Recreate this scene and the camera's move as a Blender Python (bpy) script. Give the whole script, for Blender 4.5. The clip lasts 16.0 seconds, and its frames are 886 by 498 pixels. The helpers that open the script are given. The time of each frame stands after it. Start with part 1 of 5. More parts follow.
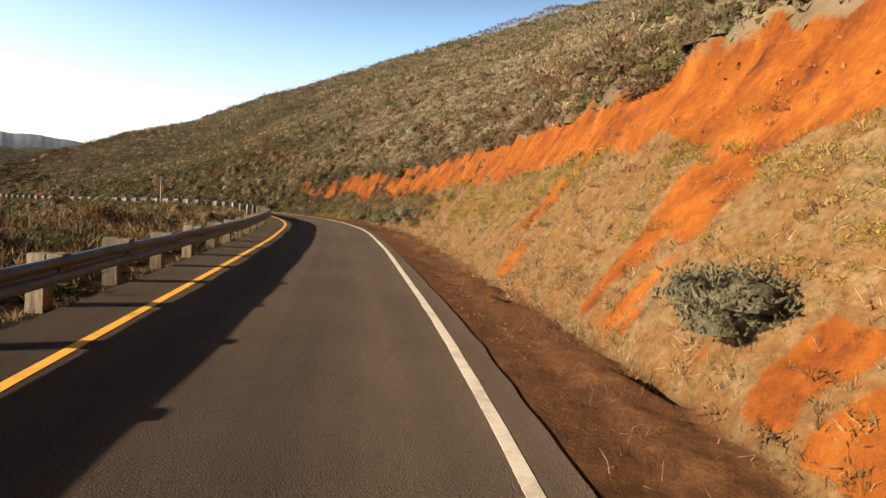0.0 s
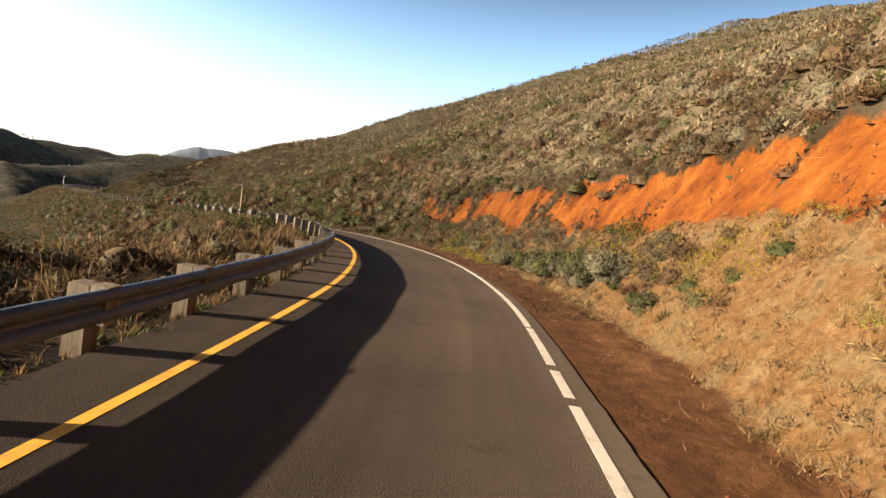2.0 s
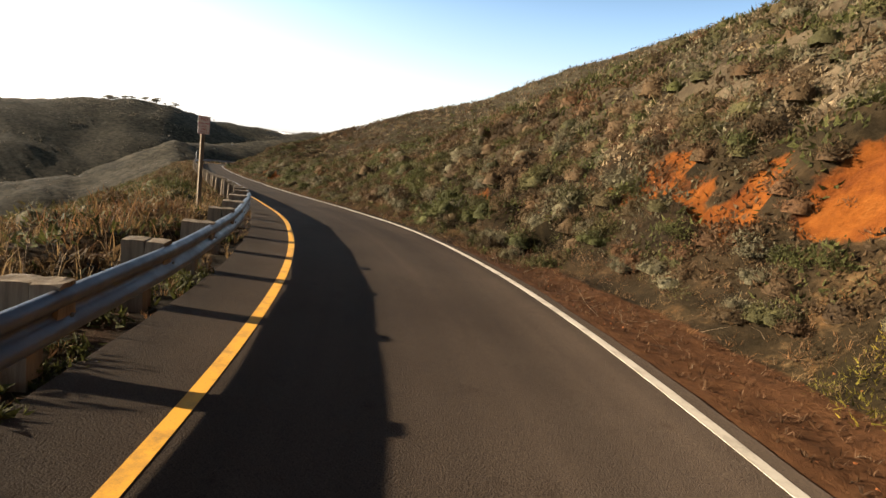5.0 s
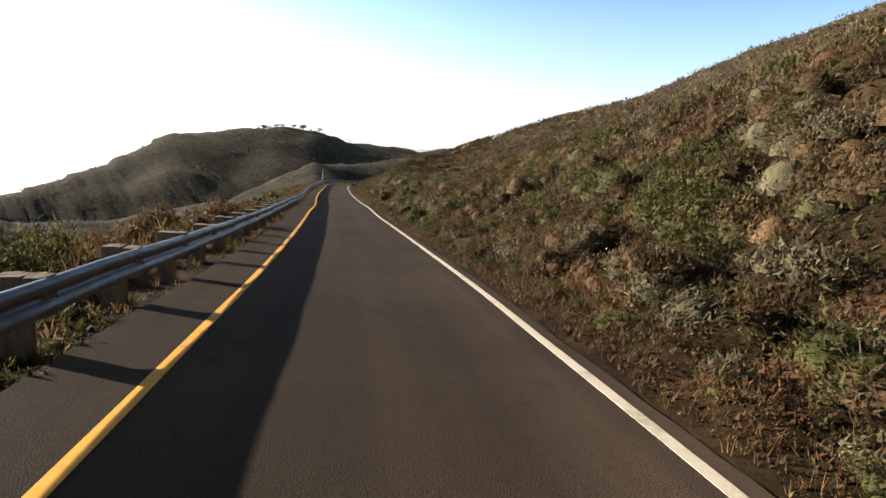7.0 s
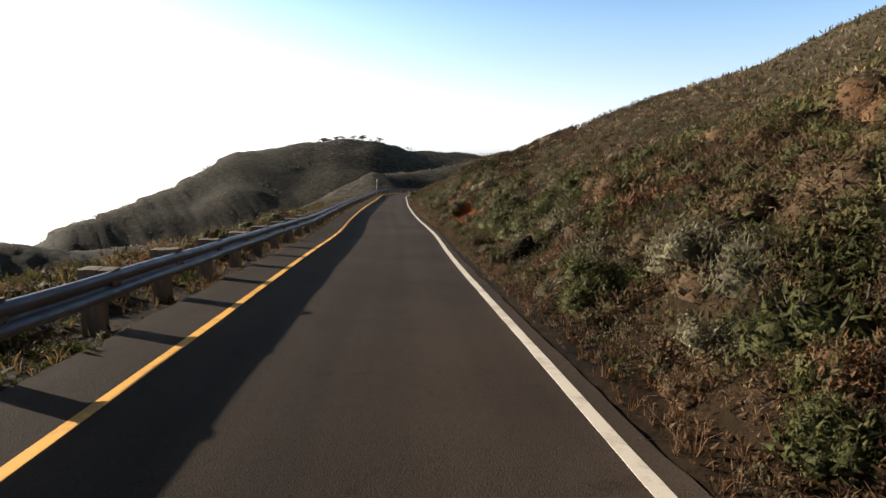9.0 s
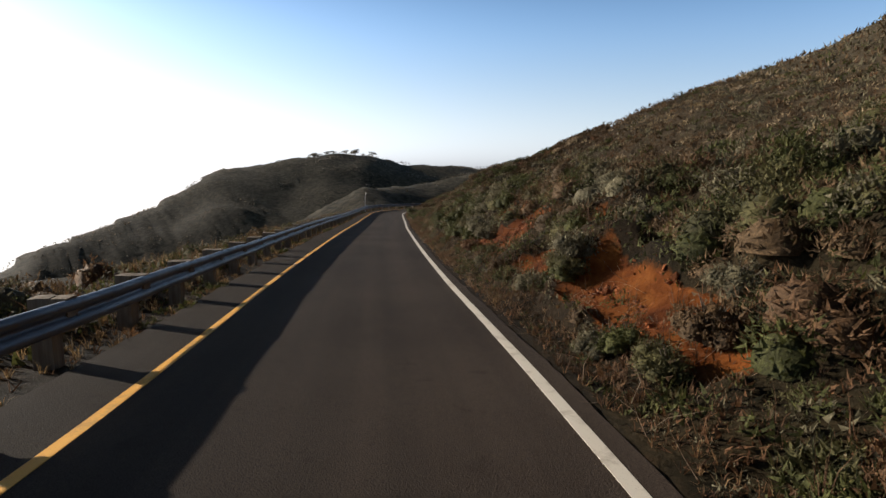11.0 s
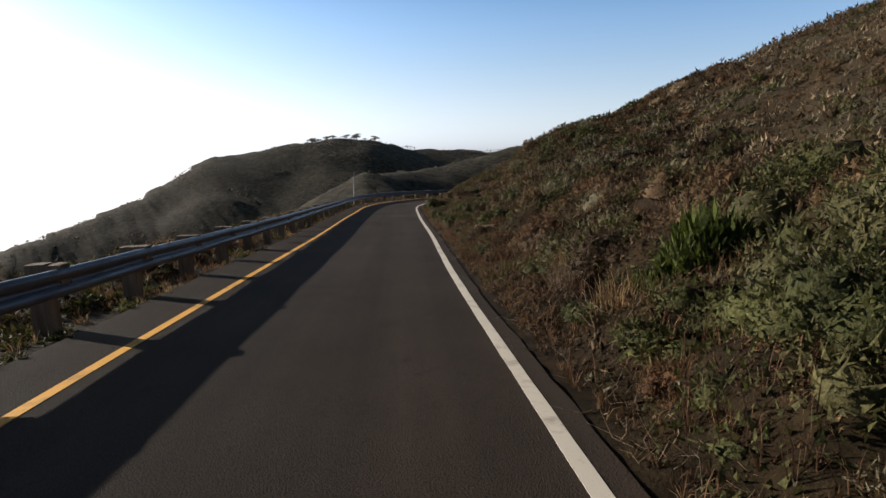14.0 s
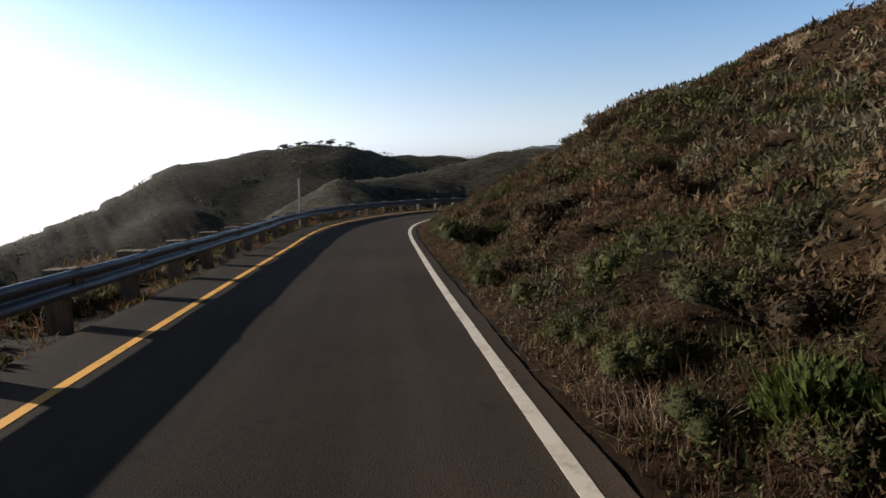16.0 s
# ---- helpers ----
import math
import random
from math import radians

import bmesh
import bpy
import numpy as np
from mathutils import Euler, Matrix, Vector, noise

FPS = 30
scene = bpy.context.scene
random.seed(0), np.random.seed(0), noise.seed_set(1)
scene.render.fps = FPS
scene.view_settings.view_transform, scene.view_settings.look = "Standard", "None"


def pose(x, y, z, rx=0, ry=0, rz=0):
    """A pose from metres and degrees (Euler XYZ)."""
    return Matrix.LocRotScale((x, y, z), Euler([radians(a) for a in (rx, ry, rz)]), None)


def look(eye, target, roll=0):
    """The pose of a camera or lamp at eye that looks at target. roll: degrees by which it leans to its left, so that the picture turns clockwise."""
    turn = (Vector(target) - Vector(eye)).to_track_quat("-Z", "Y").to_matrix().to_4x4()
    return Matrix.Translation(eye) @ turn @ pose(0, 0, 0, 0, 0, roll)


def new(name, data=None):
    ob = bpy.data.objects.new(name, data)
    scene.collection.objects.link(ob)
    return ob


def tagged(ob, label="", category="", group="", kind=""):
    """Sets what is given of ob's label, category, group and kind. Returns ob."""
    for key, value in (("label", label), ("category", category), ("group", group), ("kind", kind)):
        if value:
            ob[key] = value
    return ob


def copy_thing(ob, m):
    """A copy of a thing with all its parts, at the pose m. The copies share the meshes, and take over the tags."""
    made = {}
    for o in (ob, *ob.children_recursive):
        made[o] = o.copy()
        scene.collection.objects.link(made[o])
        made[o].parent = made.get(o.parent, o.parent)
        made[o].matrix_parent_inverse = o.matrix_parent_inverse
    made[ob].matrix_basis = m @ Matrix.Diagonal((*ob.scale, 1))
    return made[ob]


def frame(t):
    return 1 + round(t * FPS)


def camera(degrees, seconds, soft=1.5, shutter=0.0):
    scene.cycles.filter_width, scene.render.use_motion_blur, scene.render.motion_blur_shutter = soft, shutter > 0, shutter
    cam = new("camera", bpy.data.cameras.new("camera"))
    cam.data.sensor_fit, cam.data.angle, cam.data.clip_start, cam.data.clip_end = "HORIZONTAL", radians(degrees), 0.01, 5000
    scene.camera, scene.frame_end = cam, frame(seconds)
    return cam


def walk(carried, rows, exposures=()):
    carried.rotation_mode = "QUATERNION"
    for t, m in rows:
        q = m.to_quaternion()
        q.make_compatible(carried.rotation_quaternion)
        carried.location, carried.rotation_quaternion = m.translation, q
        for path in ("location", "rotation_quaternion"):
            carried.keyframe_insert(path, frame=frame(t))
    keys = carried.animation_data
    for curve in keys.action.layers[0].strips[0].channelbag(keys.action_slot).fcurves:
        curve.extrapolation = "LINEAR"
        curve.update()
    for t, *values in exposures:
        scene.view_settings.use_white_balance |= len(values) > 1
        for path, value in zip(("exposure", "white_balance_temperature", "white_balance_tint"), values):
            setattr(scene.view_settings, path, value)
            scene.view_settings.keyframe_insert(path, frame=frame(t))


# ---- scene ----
cam = camera(78.0, 16.0)
PATH = [
    (0.0, pose(-0.042, -0.004, 1.643, 84.54, -5.38, 0.01)),
    (0.5, pose(-0.604, 4.022, 1.634, 85.78, -5.97, 2.56)),
    (1.0, pose(-1.153, 7.978, 1.646, 86.85, -5.84, 5.87)),
    (1.5, pose(-1.840, 11.696, 1.548, 85.77, -6.37, 10.18)),
    (2.0, pose(-2.657, 15.434, 1.530, 85.38, -8.77, 14.56)),
    (2.5, pose(-3.573, 19.152, 1.529, 86.03, -7.37, 15.63)),
    (3.0, pose(-4.592, 22.703, 1.426, 85.56, -6.20, 16.96)),
    (3.5, pose(-5.770, 26.089, 1.266, 83.10, -5.37, 20.32)),
    (4.0, pose(-7.218, 29.567, 1.148, 81.94, -6.63, 23.54)),
    (6.5, pose(-17.534, 44.815, 0.578, 79.99, -6.45, 41.21)),
    (7.0, pose(-20.743, 47.918, 0.333, 80.26, -5.26, 44.11)),
    (7.5, pose(-24.033, 50.876, 0.114, 80.60, -4.19, 45.62)),
    (8.0, pose(-27.409, 53.644, -0.231, 80.19, -3.93, 47.78)),
    (8.5, pose(-30.860, 56.205, -0.513, 79.45, -3.91, 48.94)),
    (9.0, pose(-34.391, 58.743, -0.830, 80.46, -1.76, 50.35)),
    (9.5, pose(-37.913, 61.209, -1.112, 82.30, 0.29, 50.67)),
    (12.0, pose(-55.752, 73.791, -2.469, 81.57, -1.33, 49.20)),
    (12.5, pose(-59.362, 76.305, -2.742, 79.99, -0.36, 49.73)),
    (13.0, pose(-62.934, 78.800, -2.966, 81.35, -0.09, 49.50)),
    (13.5, pose(-66.534, 81.315, -3.213, 81.26, 0.29, 49.65)),
    (14.0, pose(-69.974, 83.695, -3.441, 80.67, 0.22, 50.17)),
    (14.5, pose(-73.495, 86.135, -3.686, 80.55, 1.45, 49.22)),
    (15.0, pose(-76.939, 88.516, -3.852, 80.58, 1.13, 48.44)),
    (15.5, pose(-80.359, 90.975, -4.057, 80.58, 0.67, 48.42)),
    (16.0, pose(-83.757, 93.406, -4.279, 81.45, 0.56, 47.81)),
]
walk(cam, PATH, [(0.0, 1.6, 7000, 10), (0.5, 1.85, 6900, 10), (1.0, 1.9, 6900, 10), (2.0, 1.8, 6950, 10), (3.0, 1.5, 7150, 10), (4.0, 1.58, 7200, 10), (6.5, 1.6, 6500, 10), (8.0, 1.45, 6400, 10), (9.0, 1.28, 6250, 10), (9.5, 1.05, 6150, 10), (12.0, 0.78, 5950, 10), (16.0, 0.68, 5850, 10)])

# ---------------------------------------------------------------- light
SUN_BEARING, SUN_HEIGHT = 117.0, 15.5        # degrees to the left of +y, degrees up
world = bpy.data.worlds.new("sky")
scene.world = world
world.use_nodes = True
wn = world.node_tree
sky = wn.nodes.new("ShaderNodeTexSky")
sky.sky_type = "NISHITA"
sky.sun_disc = False
sky.sun_elevation = radians(SUN_HEIGHT)
sky.sun_rotation = radians(-SUN_BEARING)
sky.altitude, sky.air_density, sky.dust_density, sky.ozone_density = 300.0, 1.0, 1.2, 2.6
# sea haze: whitest at the horizon, thinning out upwards
grey = wn.nodes.new("ShaderNodeRGBToBW")
wn.links.new(sky.outputs[0], grey.inputs[0])
way_up = wn.nodes.new("ShaderNodeSeparateXYZ")
wn.links.new(wn.nodes.new("ShaderNodeTexCoord").outputs["Generated"], way_up.inputs[0])
thin = wn.nodes.new("ShaderNodeMapRange")
thin.interpolation_type = "SMOOTHSTEP"
for k, v in ((1, -0.05), (2, 0.30), (3, 0.92), (4, 0.0)):
    thin.inputs[k].default_value = v
wn.links.new(way_up.outputs[2], thin.inputs[0])
haze = wn.nodes.new("ShaderNodeMix")
haze.data_type = "RGBA"
tinted = wn.nodes.new("ShaderNodeMix")
tinted.data_type, tinted.blend_type = "RGBA", "MULTIPLY"
tinted.inputs[0].default_value = 1.0
tinted.inputs[7].default_value = (1.15, 1.15, 1.18, 1)
wn.links.new(grey.outputs[0], tinted.inputs[6])
wn.links.new(thin.outputs[0], haze.inputs[0])
wn.links.new(sky.outputs[0], haze.inputs[6])
wn.links.new(tinted.outputs[2], haze.inputs[7])
# the unseen sky overhead is dimmed towards the zenith, to weaken fill in shadows
zenith_dim = wn.nodes.new("ShaderNodeMapRange")
zenith_dim.interpolation_type = "SMOOTHSTEP"
for k, v in ((1, 0.20), (2, 0.52), (3, 1.0), (4, 0.10)):
    zenith_dim.inputs[k].default_value = v
wn.links.new(way_up.outputs[2], zenith_dim.inputs[0])
dome = wn.nodes.new("ShaderNodeMix")
dome.data_type, dome.blend_type = "RGBA", "MULTIPLY"
dome.inputs[0].default_value = 1.0
wn.links.new(haze.outputs[2], dome.inputs[6])
wn.links.new(zenith_dim.outputs[0], dome.inputs[7])
wn.links.new(dome.outputs[2], wn.nodes["Background"].inputs[0])
wn.nodes["Background"].inputs[1].default_value = 0.12
sun = new("sun", bpy.data.lights.new("sun", "SUN"))
sun.data.energy, sun.data.angle, sun.data.color = 5.0, radians(0.6), (1.0, 0.83, 0.62)
sb, sh = radians(SUN_BEARING), radians(SUN_HEIGHT)
sun_way = Vector((-math.sin(sb) * math.cos(sh), math.cos(sb) * math.cos(sh), math.sin(sh)))
sun.matrix_world = look(sun_way * 50, (0, 0, 0))

# ---------------------------------------------------------------- materials


def mat(name, rough=0.9, metal=0.0, spec=0.3):
    m = bpy.data.materials.new(name)
    m.use_nodes = True
    b = m.node_tree.nodes["Principled BSDF"]
    b.inputs["Roughness"].default_value = rough
    b.inputs["Metallic"].default_value = metal
    b.inputs["Specular IOR Level"].default_value = spec
    return m, m.node_tree, b


def coords(nt, which="Object"):
    return nt.nodes.new("ShaderNodeTexCoord").outputs[which]


def tex(nt, vec, scale, detail=4.0, rough=0.55, stretch=None):
    if stretch:
        mp = nt.nodes.new("ShaderNodeMapping")
        mp.inputs["Scale"].default_value = stretch
        nt.links.new(vec, mp.inputs[0])
        vec = mp.outputs[0]
    n = nt.nodes.new("ShaderNodeTexNoise")
    n.inputs["Scale"].default_value, n.inputs["Detail"].default_value, n.inputs["Roughness"].default_value = scale, detail, rough
    nt.links.new(vec, n.inputs["Vector"])
    return n.outputs["Fac"]


def ramp(nt, fac, *stops):
    r = nt.nodes.new("ShaderNodeValToRGB")
    el = r.color_ramp.elements
    while len(el) < len(stops):
        el.new(0.5)
    for e, (p, c) in zip(el, stops):
        e.position, e.color = p, (*c, 1)
    nt.links.new(fac, r.inputs[0])
    return r.outputs[0]


def mix(nt, fac, a, b, mode="MIX"):
    n = nt.nodes.new("ShaderNodeMix")
    n.data_type, n.blend_type = "RGBA", mode
    for sock, v in ((0, fac), (6, a), (7, b)):
        if isinstance(v, (int, float)):
            n.inputs[sock].default_value = v
        elif isinstance(v, tuple):
            n.inputs[sock].default_value = (*v, 1)
        else:
            nt.links.new(v, n.inputs[sock])
    return n.outputs[2]


def calc(nt, op, a, b=0.0):
    n = nt.nodes.new("ShaderNodeMath")
    n.operation = op
    n.use_clamp = op in ("MULTIPLY_ADD",)
    for i, v in enumerate((a, b)):
        if isinstance(v, (int, float)):
            n.inputs[i].default_value = v
        else:
            nt.links.new(v, n.inputs[i])
    return n.outputs[0]


def bump(nt, b, height, strength=0.5, dist=0.02):
    n = nt.nodes.new("ShaderNodeBump")
    n.inputs["Strength"].default_value, n.inputs["Distance"].default_value = strength, dist
    nt.links.new(height, n.inputs["Height"])
    nt.links.new(n.outputs[0], b.inputs["Normal"])


def attr(nt, name):
    n = nt.nodes.new("ShaderNodeAttribute")
    n.attribute_name = name
    return n.outputs["Fac"]


def make_asphalt():
    m, nt, b = mat("asphalt", 0.92, 0, 0.08)
    b.inputs["Diffuse Roughness"].default_value = 1.0
    v = coords(nt)
    uv = coords(nt, "UV")
    big = ramp(nt, tex(nt, v, 0.35, 5), (0.3, (0.063, 0.049, 0.040)), (0.7, (0.092, 0.072, 0.057)))
    grain = ramp(nt, tex(nt, v, 160, 3, 0.7), (0.35, (0.55, 0.55, 0.55)), (0.66, (1.35, 1.33, 1.3)))
    c = mix(nt, 1.0, big, grain, "MULTIPLY")
    along = ramp(nt, tex(nt, uv, 1.0, 3, 0.5, (1.6, 0.03, 1)), (0.35, (0.82, 0.82, 0.82)), (0.65, (1.12, 1.1, 1.08)))
    c = mix(nt, 1.0, c, along, "MULTIPLY")
    pits = tex(nt, v, 75, 2, 0.6)
    c = mix(nt, 1.0, c, ramp(nt, pits, (0.33, (0.6, 0.6, 0.6)), (0.42, (1, 1, 1)), (0.60, (1, 1, 1)), (0.72, (1.35, 1.3, 1.25))), "MULTIPLY")
    spots = ramp(nt, tex(nt, v, 2.3, 6, 0.7), (0.60, (1, 1, 1)), (0.72, (0.72, 0.7, 0.68)))
    c = mix(nt, 1.0, c, spots, "MULTIPLY")
    nt.links.new(c, b.inputs["Base Color"])
    bump(nt, b, calc(nt, "ADD", tex(nt, v, 120, 3, 0.7), ramp(nt, pits, (0.3, (0, 0, 0)), (0.55, (1, 1, 1)))), 0.5, 0.007)
    return m


def make_paint(name, c0, c1):
    m, nt, b = mat(name, 0.7, 0, 0.35)
    v = coords(nt)
    c = ramp(nt, tex(nt, v, 3.0, 8, 0.75), (0.34, c1), (0.5, c0))
    c = mix(nt, ramp(nt, tex(nt, v, 70, 4, 0.75), (0.62, (0, 0, 0)), (0.72, (0.8, 0.8, 0.8))), c, (0.09, 0.085, 0.08))
    nt.links.new(c, b.inputs["Base Color"])
    bump(nt, b, tex(nt, v, 110, 3, 0.7), 0.3, 0.004)
    return m


def make_ground():
    m, nt, b = mat("hill_soil", 0.95, 0, 0.1)
    b.inputs["Diffuse Roughness"].default_value = 1.0
    v = coords(nt)
    fine, mid, big = tex(nt, v, 9, 8, 0.7), tex(nt, v, 1.1, 6, 0.65), tex(nt, v, 0.11, 5, 0.6)
    scrub = ramp(nt, mid, (0.32, (0.012, 0.009, 0.005)), (0.5, (0.027, 0.019, 0.011)), (0.68, (0.052, 0.035, 0.020)))
    tint = ramp(nt, big, (0.36, (0.85, 0.92, 0.78)), (0.62, (1.15, 1.0, 0.9)))
    scrub = mix(nt, 1.0, scrub, tint, "MULTIPLY")
    scrub = mix(nt, 0.7, scrub, ramp(nt, fine, (0.3, (0.4, 0.4, 0.4)), (0.7, (1.5, 1.5, 1.5))), "MULTIPLY")
    red = ramp(nt, tex(nt, v, 1.6, 9, 0.68, (1, 1, 0.45)), (0.30, (0.036, 0.011, 0.006)), (0.42, (0.115, 0.033, 0.007)), (0.56, (0.165, 0.052, 0.009)), (0.75, (0.23, 0.088, 0.020)))
    red = mix(nt, 0.6, red, ramp(nt, fine, (0.3, (0.62, 0.58, 0.55)), (0.7, (1.25, 1.25, 1.25))), "MULTIPLY")
    dirt = ramp(nt, tex(nt, v, 3.5, 9, 0.7), (0.3, (0.038, 0.018, 0.009)), (0.55, (0.080, 0.036, 0.016)), (0.75, (0.13, 0.068, 0.032)))
    straw = ramp(nt, tex(nt, v, 1.4, 10, 0.75), (0.32, (0.055, 0.038, 0.018)), (0.44, (0.125, 0.084, 0.042)), (0.54, (0.105, 0.054, 0.021)), (0.66, (0.150, 0.102, 0.052)))
    straw = mix(nt, 0.7, straw, ramp(nt, fine, (0.35, (0.5, 0.48, 0.46)), (0.65, (1.3, 1.3, 1.3))), "MULTIPLY")
    edge = calc(nt, "ADD", calc(nt, "MULTIPLY", mid, 0.9), calc(nt, "MULTIPLY", fine, 0.35))
    def mask(name):
        return ramp(nt, calc(nt, "ADD", attr(nt, name), calc(nt, "SUBTRACT", edge, 0.62)), (0.42, (0, 0, 0)), (0.58, (1, 1, 1)))
    # far ground: haze put into the colour, paler and greyer than near soil
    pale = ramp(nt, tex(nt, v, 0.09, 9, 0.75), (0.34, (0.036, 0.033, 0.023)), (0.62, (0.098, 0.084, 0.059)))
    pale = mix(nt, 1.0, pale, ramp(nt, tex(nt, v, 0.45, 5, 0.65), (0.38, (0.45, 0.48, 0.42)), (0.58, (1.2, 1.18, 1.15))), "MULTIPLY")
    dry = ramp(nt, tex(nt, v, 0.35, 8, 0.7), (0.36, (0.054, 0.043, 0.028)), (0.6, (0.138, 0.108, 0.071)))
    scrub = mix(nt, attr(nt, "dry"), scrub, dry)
    scrub = mix(nt, attr(nt, "far_haze"), scrub, pale)
    c = mix(nt, mask("straw"), scrub, straw)
    c = mix(nt, mask("red"), c, red)
    c = mix(nt, mask("dirt"), c, dirt)
    nt.links.new(c, b.inputs["Base Color"])
    h = calc(nt, "ADD", calc(nt, "MULTIPLY", mid, 1.0), calc(nt, "MULTIPLY", fine, 0.5))
    bump(nt, b, h, 0.8, 0.12)
    return m


def make_leaf(name, dark, light, tip=None, size=0.55, rough=0.75, thin=0.28):
    """Foliage: hue drifts from plant to plant, brightness from leaf to leaf."""
    m, nt, b = mat(name, rough, 0, 0.2)
    geo = nt.nodes.new("ShaderNodeNewGeometry")
    v = geo.outputs["Position"]
    c = ramp(nt, tex(nt, v, size, 4, 0.6), (0.34, dark), (0.62, light))
    if tip:
        c = mix(nt, ramp(nt, tex(nt, v, size * 0.45, 3), (0.52, (0, 0, 0)), (0.62, (1, 1, 1))), c, tip)
    leaf = ramp(nt, geo.outputs["Random Per Island"], (0.0, (0.72, 0.72, 0.72)), (1.0, (1.25, 1.23, 1.18)))
    c = mix(nt, 1.0, c, leaf, "MULTIPLY")
    dapple = tex(nt, v, 34, 3, 0.7)
    c = mix(nt, 1.0, c, ramp(nt, dapple, (0.36, (0.62, 0.62, 0.62)), (0.62, (1.45, 1.45, 1.45))), "MULTIPLY")
    bump(nt, b, dapple, 0.6, 0.04)
    nt.links.new(c, b.inputs["Base Color"])
    b.inputs["Subsurface Weight"].default_value = 0.0
    tr = nt.nodes.new("ShaderNodeBsdfTranslucent")
    nt.links.new(c, tr.inputs[0])
    ms = nt.nodes.new("ShaderNodeMixShader")
    ms.inputs[0].default_value = thin
    out = nt.nodes["Material Output"]
    nt.links.new(b.outputs[0], ms.inputs[1])
    nt.links.new(tr.outputs[0], ms.inputs[2])
    nt.links.new(ms.outputs[0], out.inputs[0])
    return m


def make_steel():
    m, nt, b = mat("galvanised_steel", 0.45, 0.35, 0.5)
    v = coords(nt)
    c = ramp(nt, tex(nt, v, 1.6, 8, 0.65, (1, 1, 3)), (0.3, (0.055, 0.064, 0.085)), (0.65, (0.11, 0.125, 0.16)))
    rust = ramp(nt, tex(nt, v, 2.2, 9, 0.75), (0.60, (0, 0, 0)), (0.72, (1, 1, 1)))
    c = mix(nt, rust, c, (0.16, 0.085, 0.05))
    nt.links.new(c, b.inputs["Base Color"])
    nt.links.new(ramp(nt, tex(nt, v, 5, 6, 0.7), (0.3, (0.34,) * 3), (0.7, (0.6,) * 3)), b.inputs["Roughness"])
    bump(nt, b, tex(nt, v, 9, 5, 0.6), 0.15, 0.01)
    return m


def make_wood(name, dark, light):
    m, nt, b = mat(name, 0.85, 0, 0.25)
    v = coords(nt)
    info = nt.nodes.new("ShaderNodeObjectInfo")
    c = ramp(nt, tex(nt, v, 14, 8, 0.7, (1, 1, 0.09)), (0.3, dark), (0.65, light))
    c = mix(nt, 0.8, c, ramp(nt, info.outputs["Random"], (0.0, (0.7, 0.68, 0.66)), (1.0, (1.2, 1.2, 1.2))), "MULTIPLY")
    nt.links.new(c, b.inputs["Base Color"])
    bump(nt, b, tex(nt, v, 26, 6, 0.7, (1, 1, 0.06)), 0.5, 0.01)
    return m


def make_plain(name, c, rough=0.7, metal=0.0, wear=0.25, scale=12):
    m, nt, b = mat(name, rough, metal, 0.35)
    v = coords(nt)
    k = ramp(nt, tex(nt, v, scale, 7, 0.7), (0.3, tuple(x * (1 - wear) for x in c)), (0.7, tuple(min(1, x * (1 + wear * 0.5)) for x in c)))
    nt.links.new(k, b.inputs["Base Color"])
    bump(nt, b, tex(nt, v, scale * 3, 4, 0.6), 0.2, 0.006)
    return m


ASPHALT = make_asphalt()
YELLOW = make_paint("yellow_paint", (0.78, 0.40, 0.045), (0.46, 0.25, 0.05))
WHITE = make_paint("white_paint", (0.58, 0.54, 0.47), (0.36, 0.32, 0.27))
SOIL = make_ground()
SAGE = make_leaf("sage_leaf", (0.040, 0.028, 0.014), (0.117, 0.077, 0.042), (0.102, 0.054, 0.027))
HEATH = make_leaf("dry_scrub_leaf", (0.041, 0.026, 0.014), (0.098, 0.064, 0.034), (0.060, 0.046, 0.022), 0.3)
GREEN = make_leaf("green_leaf", (0.028, 0.032, 0.010), (0.070, 0.074, 0.024), None, 1.5)
OLIVE = make_leaf("olive_leaf", (0.034, 0.034, 0.014), (0.088, 0.082, 0.034), (0.07, 0.055, 0.024), 0.8)
GREY = make_leaf("grey_leaf", (0.062, 0.057, 0.036), (0.138, 0.124, 0.078), None, 1.5)
LIME = make_leaf("bright_green_leaf", (0.030, 0.042, 0.008), (0.070, 0.088, 0.017), None, 2.0)
BLOSSOM = make_leaf("cream_blossom", (0.252, 0.238, 0.154), (0.420, 0.406, 0.294), None, 2.0)
GOLD = make_leaf("yellow_green_leaf", (0.111, 0.091, 0.013), (0.234, 0.182, 0.026), (0.145, 0.128, 0.026), 1.2)
STRAW = make_leaf("dry_grass_blade", (0.106, 0.065, 0.030), (0.250, 0.173, 0.088), (0.175, 0.094, 0.043), 0.9)
TWIG = make_leaf("bleached_twig", (0.129, 0.092, 0.062), (0.290, 0.231, 0.169), None, 1.2)
# leaves of the far hills, lightened to stand in for haze
HAZED_LEAF = make_leaf("hazed_scrub_leaf", (0.088, 0.082, 0.064), (0.172, 0.153, 0.120), (0.18, 0.148, 0.114), 0.03)
PALE = make_leaf("pale_scrub_leaf", (0.122, 0.095, 0.060), (0.270, 0.209, 0.138), (0.178, 0.138, 0.078), 0.25)
BROWN = make_leaf("brown_stalk", (0.042, 0.023, 0.012), (0.125, 0.072, 0.040), (0.105, 0.058, 0.032), 0.6)
STEEL = make_steel()
WOOD = make_wood("weathered_post_wood", (0.075, 0.058, 0.042), (0.22, 0.178, 0.13))
BARK = make_wood("bark", (0.05, 0.04, 0.03), (0.13, 0.11, 0.085))
ROCK = make_leaf("red_rock", (0.085, 0.027, 0.011), (0.23, 0.082, 0.030), None, 1.6, 0.9, 0.0)
